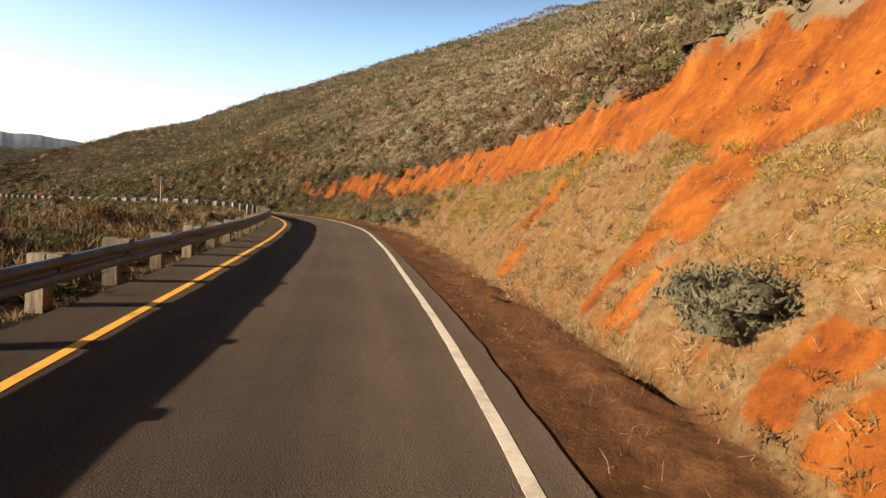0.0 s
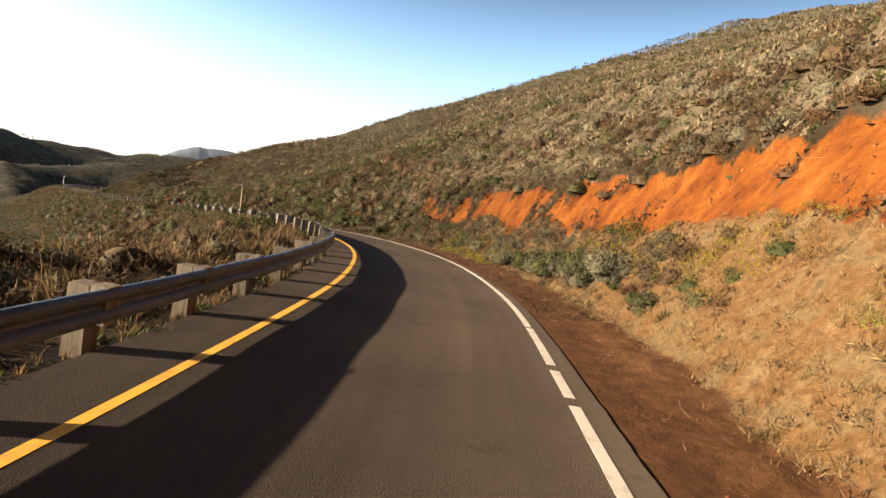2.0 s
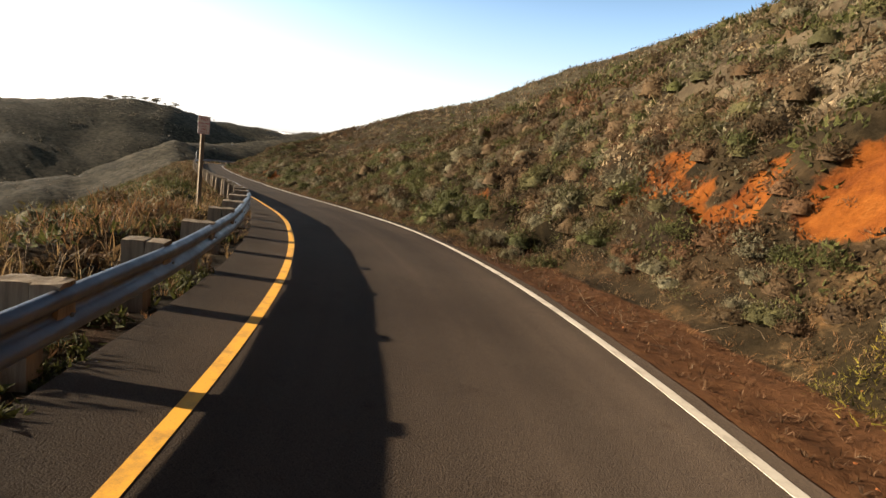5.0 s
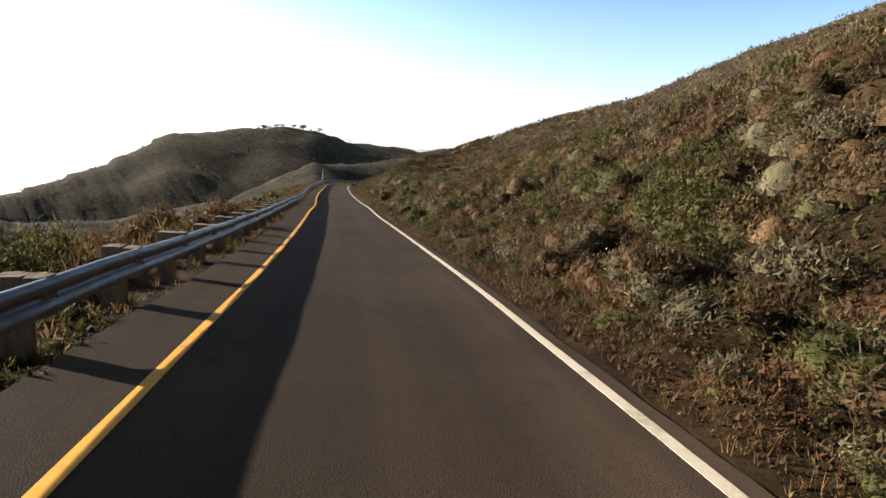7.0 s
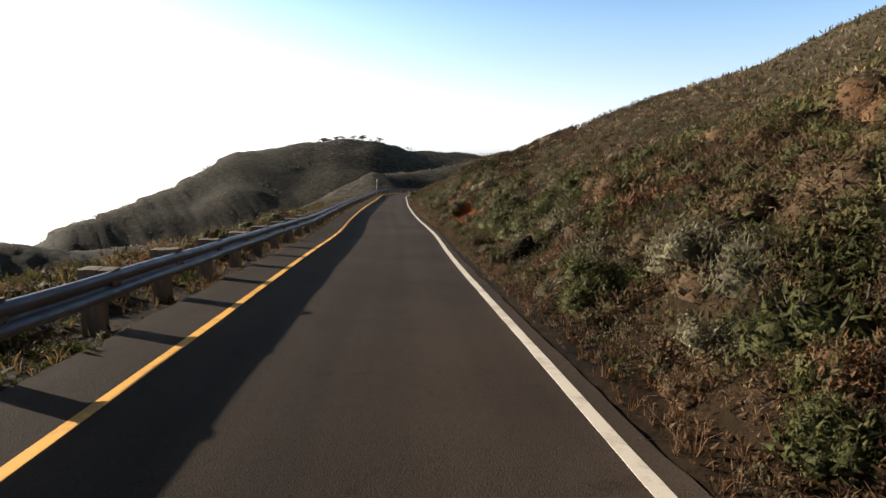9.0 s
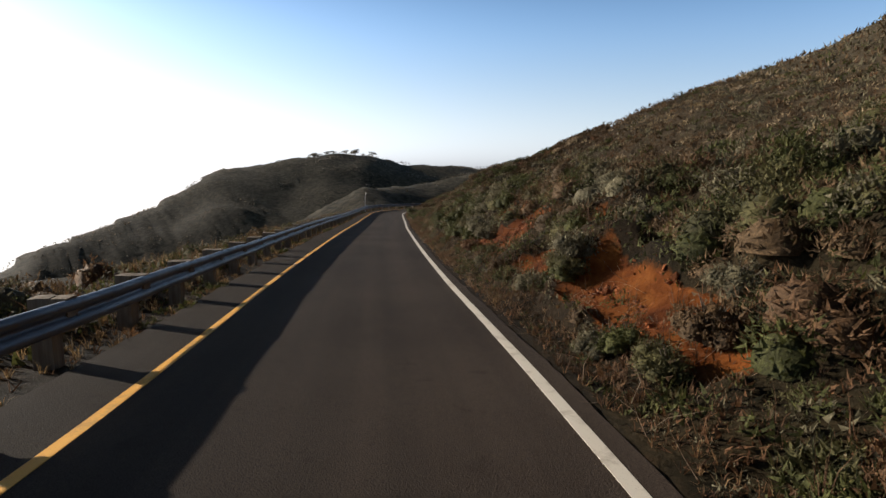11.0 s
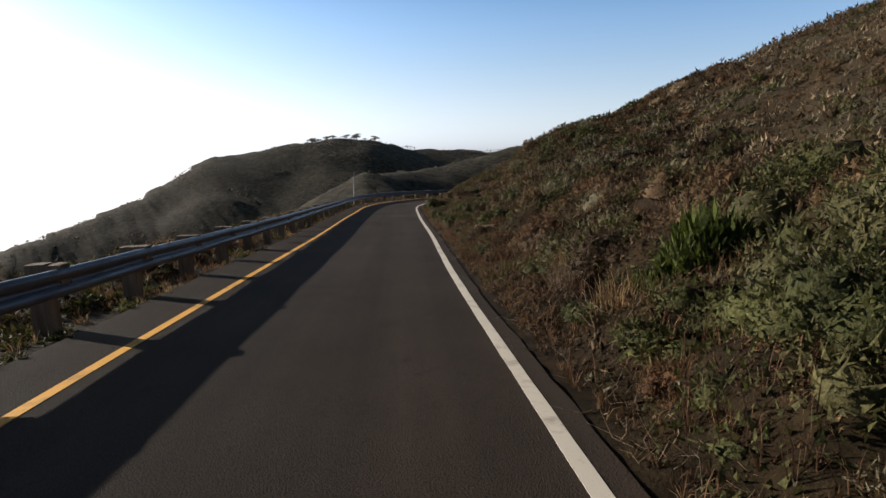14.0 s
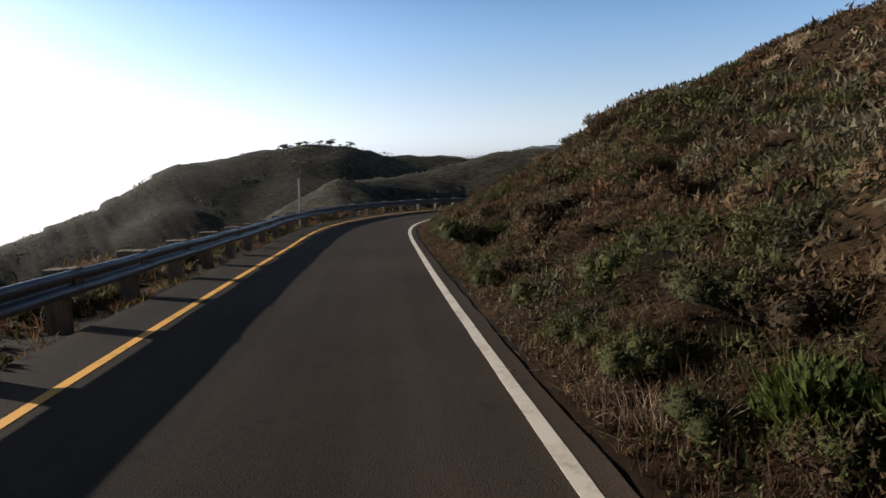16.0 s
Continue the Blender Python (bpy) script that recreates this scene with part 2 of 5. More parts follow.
STONE = make_plain("grey_stone", (0.34, 0.28, 0.22), 0.9, 0, 0.4, 9)
SIGNWHITE = make_plain("sign_white", (0.72, 0.69, 0.66), 0.5, 0, 0.15, 14)
SIGNRED = make_plain("sign_red", (0.45, 0.05, 0.045), 0.5, 0, 0.2, 14)
SIGNBACK = make_plain("sign_aluminium", (0.42, 0.42, 0.42), 0.45, 0.8, 0.2, 14)
GLOWFOG = make_plain("fog", (0.92, 0.92, 0.93), 1.0, 0, 0.04, 0.004)
# faint glow added to the fog sheet, to bring it near the sky's white
GLOWFOG.node_tree.nodes["Principled BSDF"].inputs["Emission Color"].default_value = (1.0, 0.97, 0.95, 1)
GLOWFOG.node_tree.nodes["Principled BSDF"].inputs["Emission Strength"].default_value = 0.22
# distance haze given to the mountain as a blue base colour
HAZEBLUE = make_plain("far_mountain", (0.10, 0.125, 0.165), 1.0, 0, 0.2, 0.004)

# ---------------------------------------------------------------- helpers for building


def smooth(a, b, x):
    t = np.clip((x - a) / (b - a), 0, 1)
    return t * t * (3 - 2 * t)


def mesh_from(name, verts, faces, material, smooth_shade=False):
    """A mesh from arrays: verts n x 3, faces m x k (all of one size)."""
    verts, faces = np.asarray(verts, np.float32), np.asarray(faces, np.int32)
    me = bpy.data.meshes.new(name)
    me.vertices.add(len(verts))
    me.vertices.foreach_set("co", verts.ravel())
    k = faces.shape[1]
    me.loops.add(faces.size)
    me.loops.foreach_set("vertex_index", faces.ravel())
    me.polygons.add(len(faces))
    me.polygons.foreach_set("loop_start", np.arange(0, faces.size, k, dtype=np.int32))
    me.polygons.foreach_set("loop_total", np.full(len(faces), k, np.int32))
    me.polygons.foreach_set("use_smooth", np.full(len(faces), smooth_shade))
    me.update(calc_edges=True)
    if material:
        me.materials.append(material)
    return me


def part(name, bm, material, parent, label=""):
    me = bpy.data.meshes.new(name)
    bm.to_mesh(me)
    bm.free()
    me.materials.append(material)
    ob = new(name, me)
    ob.parent = parent
    if label:
        tagged(ob, label)
    return ob


def box_bm(sx, sy, sz, z0=0.0, bevel=0.0):
    bm = bmesh.new()
    bmesh.ops.create_cube(bm, size=1)
    for v in bm.verts:
        v.co = Vector((v.co.x * sx, v.co.y * sy, (v.co.z + 0.5) * sz + z0))
    if bevel:
        bmesh.ops.bevel(bm, geom=bm.edges[:], offset=bevel, segments=1, affect="EDGES")
    return bm


def fnoise(x, y, scale, seed=0.0, octaves=3):
    """Smooth value noise on arrays, about -1 to 1."""
    x, y = np.asarray(x, float) / scale + seed * 17.3, np.asarray(y, float) / scale - seed * 9.1
    total, amp, norm = 0, 1.0, 0.0
    for o in range(octaves):
        xi, yi = np.floor(x), np.floor(y)
        fx, fy = x - xi, y - yi
        fx, fy = fx * fx * (3 - 2 * fx), fy * fy * (3 - 2 * fy)
        def cell(a, b):
            q = np.sin(a * 127.1 + b * 311.7 + seed) * 43758.5453
            return (q - np.floor(q)) * 2 - 1
        total = total + amp * ((cell(xi, yi) * (1 - fx) + cell(xi + 1, yi) * fx) * (1 - fy) + (cell(xi, yi + 1) * (1 - fx) + cell(xi + 1, yi + 1) * fx) * fy)
        norm += amp
        amp *= 0.5
        x, y = x * 2.03 + 5.1, y * 2.03 + 1.7
    return total / norm


# ---------------------------------------------------------------- the road's line
ROAD = [(2.61, -20.98, -0.77), (0.73, -12, -0.47), (-0.35, -4.04, -0.21), (-1.29, 3.86, -0.05), (-2.57, 11.71, -0.13), (-4.01, 19.57, -0.25),
        (-5.9, 27.38, -0.35), (-9.04, 34.81, -0.53), (-13.64, 41.49, -0.8), (-19.32, 47.24, -1.18), (-25.68, 52.13, -1.69), (-32.18, 56.79, -2.25),
        (-38.75, 61.36, -2.79), (-45.34, 65.9, -3.31), (-51.87, 70.53, -3.79), (-58.56, 74.93, -4.23), (-65.18, 79.4, -4.65), (-71.76, 83.93, -5.06),
        (-78.33, 88.52, -5.49), (-84.84, 93.21, -5.87), (-91.4, 97.82, -6.23), (-97.92, 102.52, -6.59)]


def sweep(points, step=0.4):
    """A smooth curve through points, in even steps."""
    p = np.array(points, float)
    p = np.vstack([2 * p[0] - p[1], p, 2 * p[-1] - p[-2]])
    out = []
    for i in range(1, len(p) - 2):
        a, b, c, d = p[i - 1 : i + 3]
        t = np.linspace(0, 1, 30, endpoint=False)[:, None]
        out.append(0.5 * (2 * b + (c - a) * t + (2 * a - 5 * b + 4 * c - d) * t**2 + (3 * b - a - 3 * c + d) * t**3))
    out = np.vstack(out + [p[-2:-1]])
    s = np.r_[0, np.cumsum(np.hypot(*np.diff(out[:, :2], axis=0).T))]
    e = np.arange(0, s[-1], step)
    return np.stack([np.interp(e, s, out[:, k]) for k in range(3)], 1)


def arc_on(line, length, radius, grade, step=0.4):
    """Goes on from the end of a line: a bend to the right of that radius."""
    p = line[-1].copy()
    d = line[-1] - line[-3]
    h, pts = math.atan2(d[1], d[0]), []
    for k in range(int(length / step)):
        h -= step / radius * min(1.0, k * step / 6.0)
        p = p + np.array([math.cos(h) * step, math.sin(h) * step, grade * step])
        pts.append(p)
    return np.vstack([line, pts])


BASE = sweep(ROAD)                                                   # straight on past the bend: the hill's foot
MID = arc_on(BASE, 52, 27.0, -0.03)                                  # the road's centre
tail = BASE[-1] - BASE[-2]
BASE = np.vstack([BASE, BASE[-1] + np.arange(1, 260)[:, None] * np.array([tail[0] * 4, tail[1] * 4, tail[2] * 2.4])])


def stations(line):
    return np.r_[0, np.cumsum(np.hypot(*np.diff(line[:, :2], axis=0).T))]


def headings(line):
    d = np.gradient(line[:, :2], axis=0)
    return d / np.linalg.norm(d, axis=1)[:, None]


def origin_at(line, x, y):
    return int(np.argmin((line[:, 0] - x) ** 2 + (line[:, 1] - y) ** 2))


S_MID, S_BASE, D_MID, D_BASE = stations(MID), stations(BASE), headings(MID), headings(BASE)
S_MID = S_MID - S_MID[origin_at(MID, -0.75, 0)]                      # s = 0 beside the start of the drive
S_BASE = S_BASE - S_BASE[origin_at(BASE, -0.75, 0)]


def to_road(x, y, line, s_line, d_line):
    """Station, offset to the right, and the road's height for points."""
    x, y = np.ravel(x), np.ravel(y)
    s, u, z = np.empty(len(x)), np.empty(len(x)), np.empty(len(x))
    for k in range(0, len(x), 20000):
        q = np.stack([x[k : k + 20000], y[k : k + 20000]], 1)
        d2 = (q**2).sum(1)[:, None] - 2 * q @ line[:, :2].T + (line[:, :2] ** 2).sum(1)
        i = d2.argmin(1)
        v = q - line[i, :2]
        d = d_line[i]
        s[k : k + 20000] = s_line[i] + (v * d).sum(1)
        side = v[:, 0] * d[:, 1] - v[:, 1] * d[:, 0]
        u[k : k + 20000] = np.sign(side) * np.hypot(v[:, 0], v[:, 1])
        z[k : k + 20000] = line[i, 2]
    return s, u, z


def on_road(s, u):
    """World x, y and the road's height at station s, offset u."""
    s, u = np.asarray(s, float), np.asarray(u, float)
    x, y, z = (np.interp(s, S_MID, MID[:, k]) for k in range(3))
    dx, dy = np.interp(s, S_MID, D_MID[:, 0]), np.interp(s, S_MID, D_MID[:, 1])
    return x + u * dy, y - u * dx, z


# ---------------------------------------------------------------- the land's shape
HS = np.array([-20, 20, 60, 100, 130, 165, 260, 350.0])
HU = np.array([12, 20, 35, 60, 160, 250.0])
HILL = np.array([[11.1, 14.6, 20.8, 29.2, 54.0, 78.0], [9.2, 14.2, 21.0, 29.8, 61.4, 94.0], [5.7, 10.7, 18.2, 29.2, 67.3, 106.1],
                 [2.7, 5.3, 11.9, 25.7, 73.6, 112.3], [0.6, 1.0, 7.9, 17.0, 69.0, 112.1], [5.9, 7.4, 14.0, 22.2, 73.2, 117.8],
                 [-0.2, 2.7, 8.5, 20.5, 59.2, 98.0], [-9.1, -6.7, -1.6, 8.5, 48.9, 86.0]])


def hill_up(s, u):
    """Height of the hillside over its foot, u metres up the slope."""
    cols = np.stack([np.interp(s, HS, HILL[:, k]) for k in range(len(HU))], 1)
    i = np.clip(np.searchsorted(HU, u, "right") - 1, 0, len(HU) - 2)
    r = np.arange(len(u))
    t = (u - HU[i]) / (HU[i + 1] - HU[i])
    z = cols[r, i] * (1 - t) + cols[r, i + 1] * t
    over = np.maximum(u - 250, 0)
    return np.where(u > 250, cols[:, -1] + over * 0.3 - over**2 * 0.0005, z)


def toe_at(s):
    return np.interp(s, [-20, 38, 55, 70, 95, 115, 165], [3.5, 3.9, 3.4, 2.7, 2.6, 2.5, 2.5])


def cut_at(s):
    """How far up from the toe the bare cut begins."""
    return np.interp(s, [-20, 16, 30, 60], [2.25, 2.1, 1.5, 1.5])


def bank_up(s, u):
    """The bank just beside the road: verge, talus, cut, and the first of the slope."""
    toe = toe_at(s)
    a = np.interp(s, [-20, 10, 18, 24, 30, 45, 55, 70, 90, 100, 112, 125, 165], [3.2, 3.0, 2.6, 2.1, 1.6, 1.0, 0.6, 0.4, 0.45, 1.15, 1.05, 0.45, 0.4])
    b = np.interp(s, [-20, 10, 30, 45, 55, 70, 90, 100, 112, 125, 165], [4.6, 4.4, 3.9, 3.1, 1.9, 1.25, 1.35, 1.9, 1.9, 1.1, 1.1])
    e = np.interp(s, HS, HILL[:, 0])
    d1 = cut_at(s)
    out = np.where(u < toe, -0.012 - 0.02 * np.sin(np.clip((u - 2.2) / (toe - 2.2), 0, 1) * np.pi), 0)
    out = np.where((u >= toe) & (u < toe + d1), a * (u - toe) / d1 - 0.05, out)
    out = np.where((u >= toe + d1) & (u < toe + 2.9), a + (b - a) * (u - toe - d1) / (2.9 - d1) - 0.05, out)
    return np.where(u >= toe + 2.9, b + (e - b) * (u - toe - 2.9) / (12 - toe - 2.9) - 0.05, out)


OX, OY = -20.8, 47.9
MB, MD, MZ = [10, 30, 42, 49.6, 57, 65, 75, 83, 95, 120, 180], [330, 300, 270, 255, 225, 215, 210, 205, 200, 200, 200], [25, 10, -1.5, -4.4, -9.5, -24, -29.5, -27.5, -25, -28, -60]
FB = [0, 20, 44.5, 49.7, 53.8, 57, 60.4, 65.5, 70.4, 73.6, 77, 83, 89, 100, 120, 180]
FD = [560, 520, 480, 460, 450, 445, 440, 430, 420, 400, 380, 350, 330, 320, 300, 300]
FZ = [30.0, 16.0, 6.4, 3.3, 4.4, 10.0, 10.6, 3.9, -3.3, -17.2, -25.6, -36.8, -57.7, -68.0, -85.0, -100.0]


BEND = 146.0                                                         # past this the hill's foot leaves the road


def land(x, y, road=None, base=None):
    """Height of the ground at points, with station and offset by the road. road or base: (s, u, height) where they are known."""
    x, y = np.ravel(np.asarray(x, float)), np.ravel(np.asarray(y, float))
    n = len(x)
    if road is None and base is None:
        road = to_road(x, y, MID, S_MID, D_MID)
    known = road if road is not None else base
    other = [np.array(q, float) for q in known]
    m = known[0] > BEND
    if m.any():
        got = to_road(x[m], y[m], *((BASE, S_BASE, D_BASE) if road is not None else (MID, S_MID, D_MID)))
        for q, g in zip(other, got):
            q[m] = g
    (s, u, zr), (sb_, ub, zb) = (known, other) if road is not None else (other, known)
    z = np.empty(n)
    # the slope on the right
    r_ = u > 0
    if r_.any():
        far = zb[r_] + hill_up(sb_[r_], np.maximum(ub[r_], 12))
        near = zr[r_] + bank_up(s[r_], u[r_])
        k = smooth(8, 14, np.minimum(u[r_], ub[r_]))
        z[r_] = near * (1 - k) + far * k
    # the fall on the left
    l_ = ~r_
    if l_.any():
        ul, sl = u[l_], s[l_]
        edge = np.interp(sl, [-20, 12, 28, 60, 90, 165], [9.0, 8.0, 4.8, 4.4, 4.4, 4.0])
        d = np.maximum(-ul - edge, 0)
        z[l_] = np.maximum(zr[l_] - 0.06 - 0.05 * np.clip((-ul - 2.6), 0, 2.5) - 0.55 * d * smooth(0, 4, d) + 0.0006 * np.minimum(d, 300) ** 2, -75)
    # spur and ridge across the valley
    r = np.hypot(x - OX, y - OY)
    h_ = (r > 60) & (((u <= 0) & (s > 20)) | ((u > 0) & (s > 180)))
    if h_.any():
        xh, yh, rh = x[h_], y[h_], r[h_]
        th = np.degrees(np.arctan2(-(xh - OX), yh - OY))
        off = rh - np.interp(th, MB, MD)
        spur = np.interp(th, MB, MZ) - np.where(off < 0, 0.30, 0.42) * np.sqrt(off**2 + 300) + 0.30 * 17.3
        off = rh - np.interp(th, FB, FD)
        ridge = np.interp(th, FB, FZ) - np.where(off < 0, 0.36, 0.5) * np.sqrt(off**2 + 500) + 0.36 * 22
        behind = smooth(8, 25, np.abs(th - 65) - 70)
        hills = np.maximum(spur, ridge) + (fnoise(xh, yh, 60, 3) * 5 + fnoise(xh, yh, 17, 5) * 1.6) * smooth(60, 160, rh)
        hills = np.where(behind > 0.99, -120, hills - behind * 60) - np.where(u[h_] > 0, 3, 0)
        z[h_] = np.maximum(z[h_], hills)
    z = np.maximum(z, -110)
    # roughness of the ground
    au = np.abs(u)
    rough = smooth(2.2, 4.5, au)
    z = z + rough * (fnoise(x, y, 0.9, 1) * 0.09 + fnoise(x, y, 3.2, 2) * 0.16 * smooth(3.5, 7, au) + fnoise(x, y, 12, 4) * 0.7 * smooth(9, 25, au))
    return z, s, u


def land_z(x, y):
    return land(x, y)[0]


def cover(s, u, x, y):
    """Where the ground is bare red earth, brown dirt or straw (0 to 1)."""
    toe = toe_at(s)
    n = fnoise(x, y, 2.6, 8) * 0.5 + fnoise(x, y, 0.8, 9) * 0.25
    du = u - toe
    d1 = cut_at(s)
    low = (fnoise(s, s * 0, 3.5, 14) * 0.3 + fnoise(s, s * 0, 0.9, 15) * 0.15) * (0.55 + 0.45 * smooth(14, 22, s))          # ragged foot and brow of the cut
    brow = fnoise(s, s * 0, 2.1, 16) * 0.25 + fnoise(s, s * 0, 0.6, 17) * 0.18 - np.interp(s, [10, 24], [0, 0.1])
    red = smooth(-0.2, 0.15, du - d1 - np.interp(s, [18, 27, 46], [0, 0.3, 0.25]) + n * 0.5 + low) * smooth(3.2, 2.9, du + n * 0.5 - brow) * np.interp(s, [-20, 36, 44, 52, 58], [1, 1, 0.75, 0.4, 0])
    red = red * (1 - 0.95 * smooth(0.16, 0.34, fnoise(x, y, 1.3, 18) * 0.7 + fnoise(x, y, 0.5, 118) * 0.45 + 0.04 * smooth(26, 34, s)) * smooth(12, 24, s))
    red = np.maximum(red, smooth(-0.1, 0.2, du) * smooth(1.6, 1.1, du) * smooth(11, 9, s) * smooth(0.0, 0.3, n + 0.05))
    red = np.maximum(red, smooth(0.02, 0.2, du) * smooth(0.85, 0.6, du + n * 0.6) * smooth(4.8, 4.4, s + n * 0.6) * smooth(-0.28, -0.05, n + fnoise(x, y, 0.7, 119) * 0.3))
    red = np.maximum(red, 0.95 * smooth(0.25, 0.6, du + n * 0.5) * smooth(2.3, 1.9, du + n * 0.6) * smooth(96.5, 98.5, s + n) * smooth(108.5, 105.5, s + n) * smooth(-0.16, 0.02, n))
    red = np.maximum(red, 0.8 * smooth(0.5, 0.7, du) * smooth(1.45, 1.1, du + n * 0.5) * smooth(111.8, 112.6, s + n) * smooth(116.2, 115.4, s + n) * smooth(-0.4, -0.2, n))
    red = np.maximum(red, 0.5 * smooth(1.2, 1.5, du) * smooth(2.4, 2.1, du) * smooth(54, 55, s) * smooth(59, 58, s))
    red = np.maximum(red, 0.8 * smooth(0.2, 0.4, du) * smooth(1.5, 1.2, du) * smooth(92, 93, s) * smooth(97, 96, s))
    dirt = smooth(toe + 0.25, toe - 0.35, u + n * 0.4) * (u > 0) * np.interp(s, [40, 56], [1, 0.3])
    dirt = np.maximum(dirt, smooth(-6.2, -5.0, u + n) * (u < 0) * np.interp(s, [-20, 20, 35, 100], [0.2, 0.22, 0.4, 0.3]))
    straw = smooth(-0.9, -0.5, du) * smooth(0.7, 0.0, du - d1 - np.interp(s, [18, 27, 46], [0, 0.3, 0.25]) + n * 0.5 + low) * np.interp(s, [-20, 22, 29, 40, 52], [1, 1, 0.55, 0.45, 0.2])
    red = np.maximum(red, 0.85 * smooth(0.0, 0.3, du) * smooth(0.3, 0.0, du - d1) * smooth(0.02, 0.2, n + fnoise(x, y, 0.45, 120) * 0.2 + 0.12 * smooth(9, 3, s)) * smooth(24, 16, s))
    straw = np.maximum(straw, (u < -3) * smooth(-45, -20, u) * np.interp(s, [-20, 60, 130], [0.55, 0.45, 0.25]))
    return red, dirt, straw


def cells(x, y, size, seed):
    """Nearest of scattered centres: the distance to it and its own random number."""
    gx, gy = np.floor(x / size), np.floor(y / size)
    best, name = np.full(np.shape(x), 1e9), np.zeros(np.shape(x))
    for i in (-1, 0, 1):
        for j in (-1, 0, 1):
            a, c = gx + i, gy + j
            h = [np.sin(a * 12.9898 + c * 78.233 + seed + 3.1 * k) * 43758.5453 for k in range(3)]
            h = [q - np.floor(q) for q in h]
            d = np.hypot((a + h[0]) * size - x, (c + h[1]) * size - y)
            near = d < best
            best, name = np.where(near, d, best), np.where(near, h[2], name)
    return best, name


def leafy(s, u, x, y):
    """How thickly plants cover the ground (0 to 1)."""
    red, dirt, straw = cover(s, u, x, y)
    toe = toe_at(s)
    k = np.where(u > 0, np.where(s > 50, smooth(2.1, 3.0, u) * 0.6 + 0.4 * smooth(3.0, 4.0, u), smooth(toe + 0.6, toe + 1.6, u)), smooth(3.1, 4.3, -u) * (0.55 + 0.45 * smooth(5, 8, -u)))
    k = k * (1 - smooth(0.35, 0.75, red)) * (1 - 0.9 * smooth(0.35, 0.8, dirt))
    k = k * np.where((u > 0) & (s < 56), 1 - smooth(56, 46, s) * 0.92 * smooth(0.3, 0.8, straw), 1)
    return k * (1 - np.where(s > 40, 0.0, 0.4) * smooth(0.15, 0.6, fnoise(x, y, 4.5, 91)) * (u < 12))


def canopy(s, u, x, y):
    """Height of the scrub's rounded tops over the ground, and a random number for each bush."""
    near = smooth(14, 9, np.abs(u)) * smooth(24, 34, s)
    d, name = cells(x, y, 1.15, 5.0)
    r = (0.45 + 0.5 * name) * np.where(np.mod(name * 13.7, 1.0) < 0.3 * near, 0.6, 1.0)
    big = 1.0 * r * np.sqrt(np.clip(1 - (d / r) ** 2, 0, 1))
    d2, n2 = cells(x, y, 0.52, 9.0)
    r2 = 0.22 + 0.2 * n2
    small = 0.75 * r2 * np.sqrt(np.clip(1 - (d2 / r2) ** 2, 0, 1))
    d3, n3 = cells(x, y, 3.6, 2.0)
    r3 = 1.2 + 1.5 * n3
    huge = 0.45 * r3 * np.sqrt(np.clip(1 - (d3 / r3) ** 2, 0, 1)) * smooth(30, 70, np.abs(u))
    d4, n4 = cells(x, y, 2.1, 7.0)
    r4 = 0.5 + 0.8 * n4
    mid = 0.72 * r4 * np.sqrt(np.clip(1 - (d4 / r4) ** 2, 0, 1)) * smooth(3.6, 6, np.abs(u)) * (n4 > 0.35)
    h = np.maximum(np.maximum(np.maximum(big, small), huge), mid)
    return h * leafy(s, u, x, y), np.where(huge >= h, n3, np.where(mid >= h, n4, np.where(big >= small, name, n2)))


# ---------------------------------------------------------------- ground: one sheet


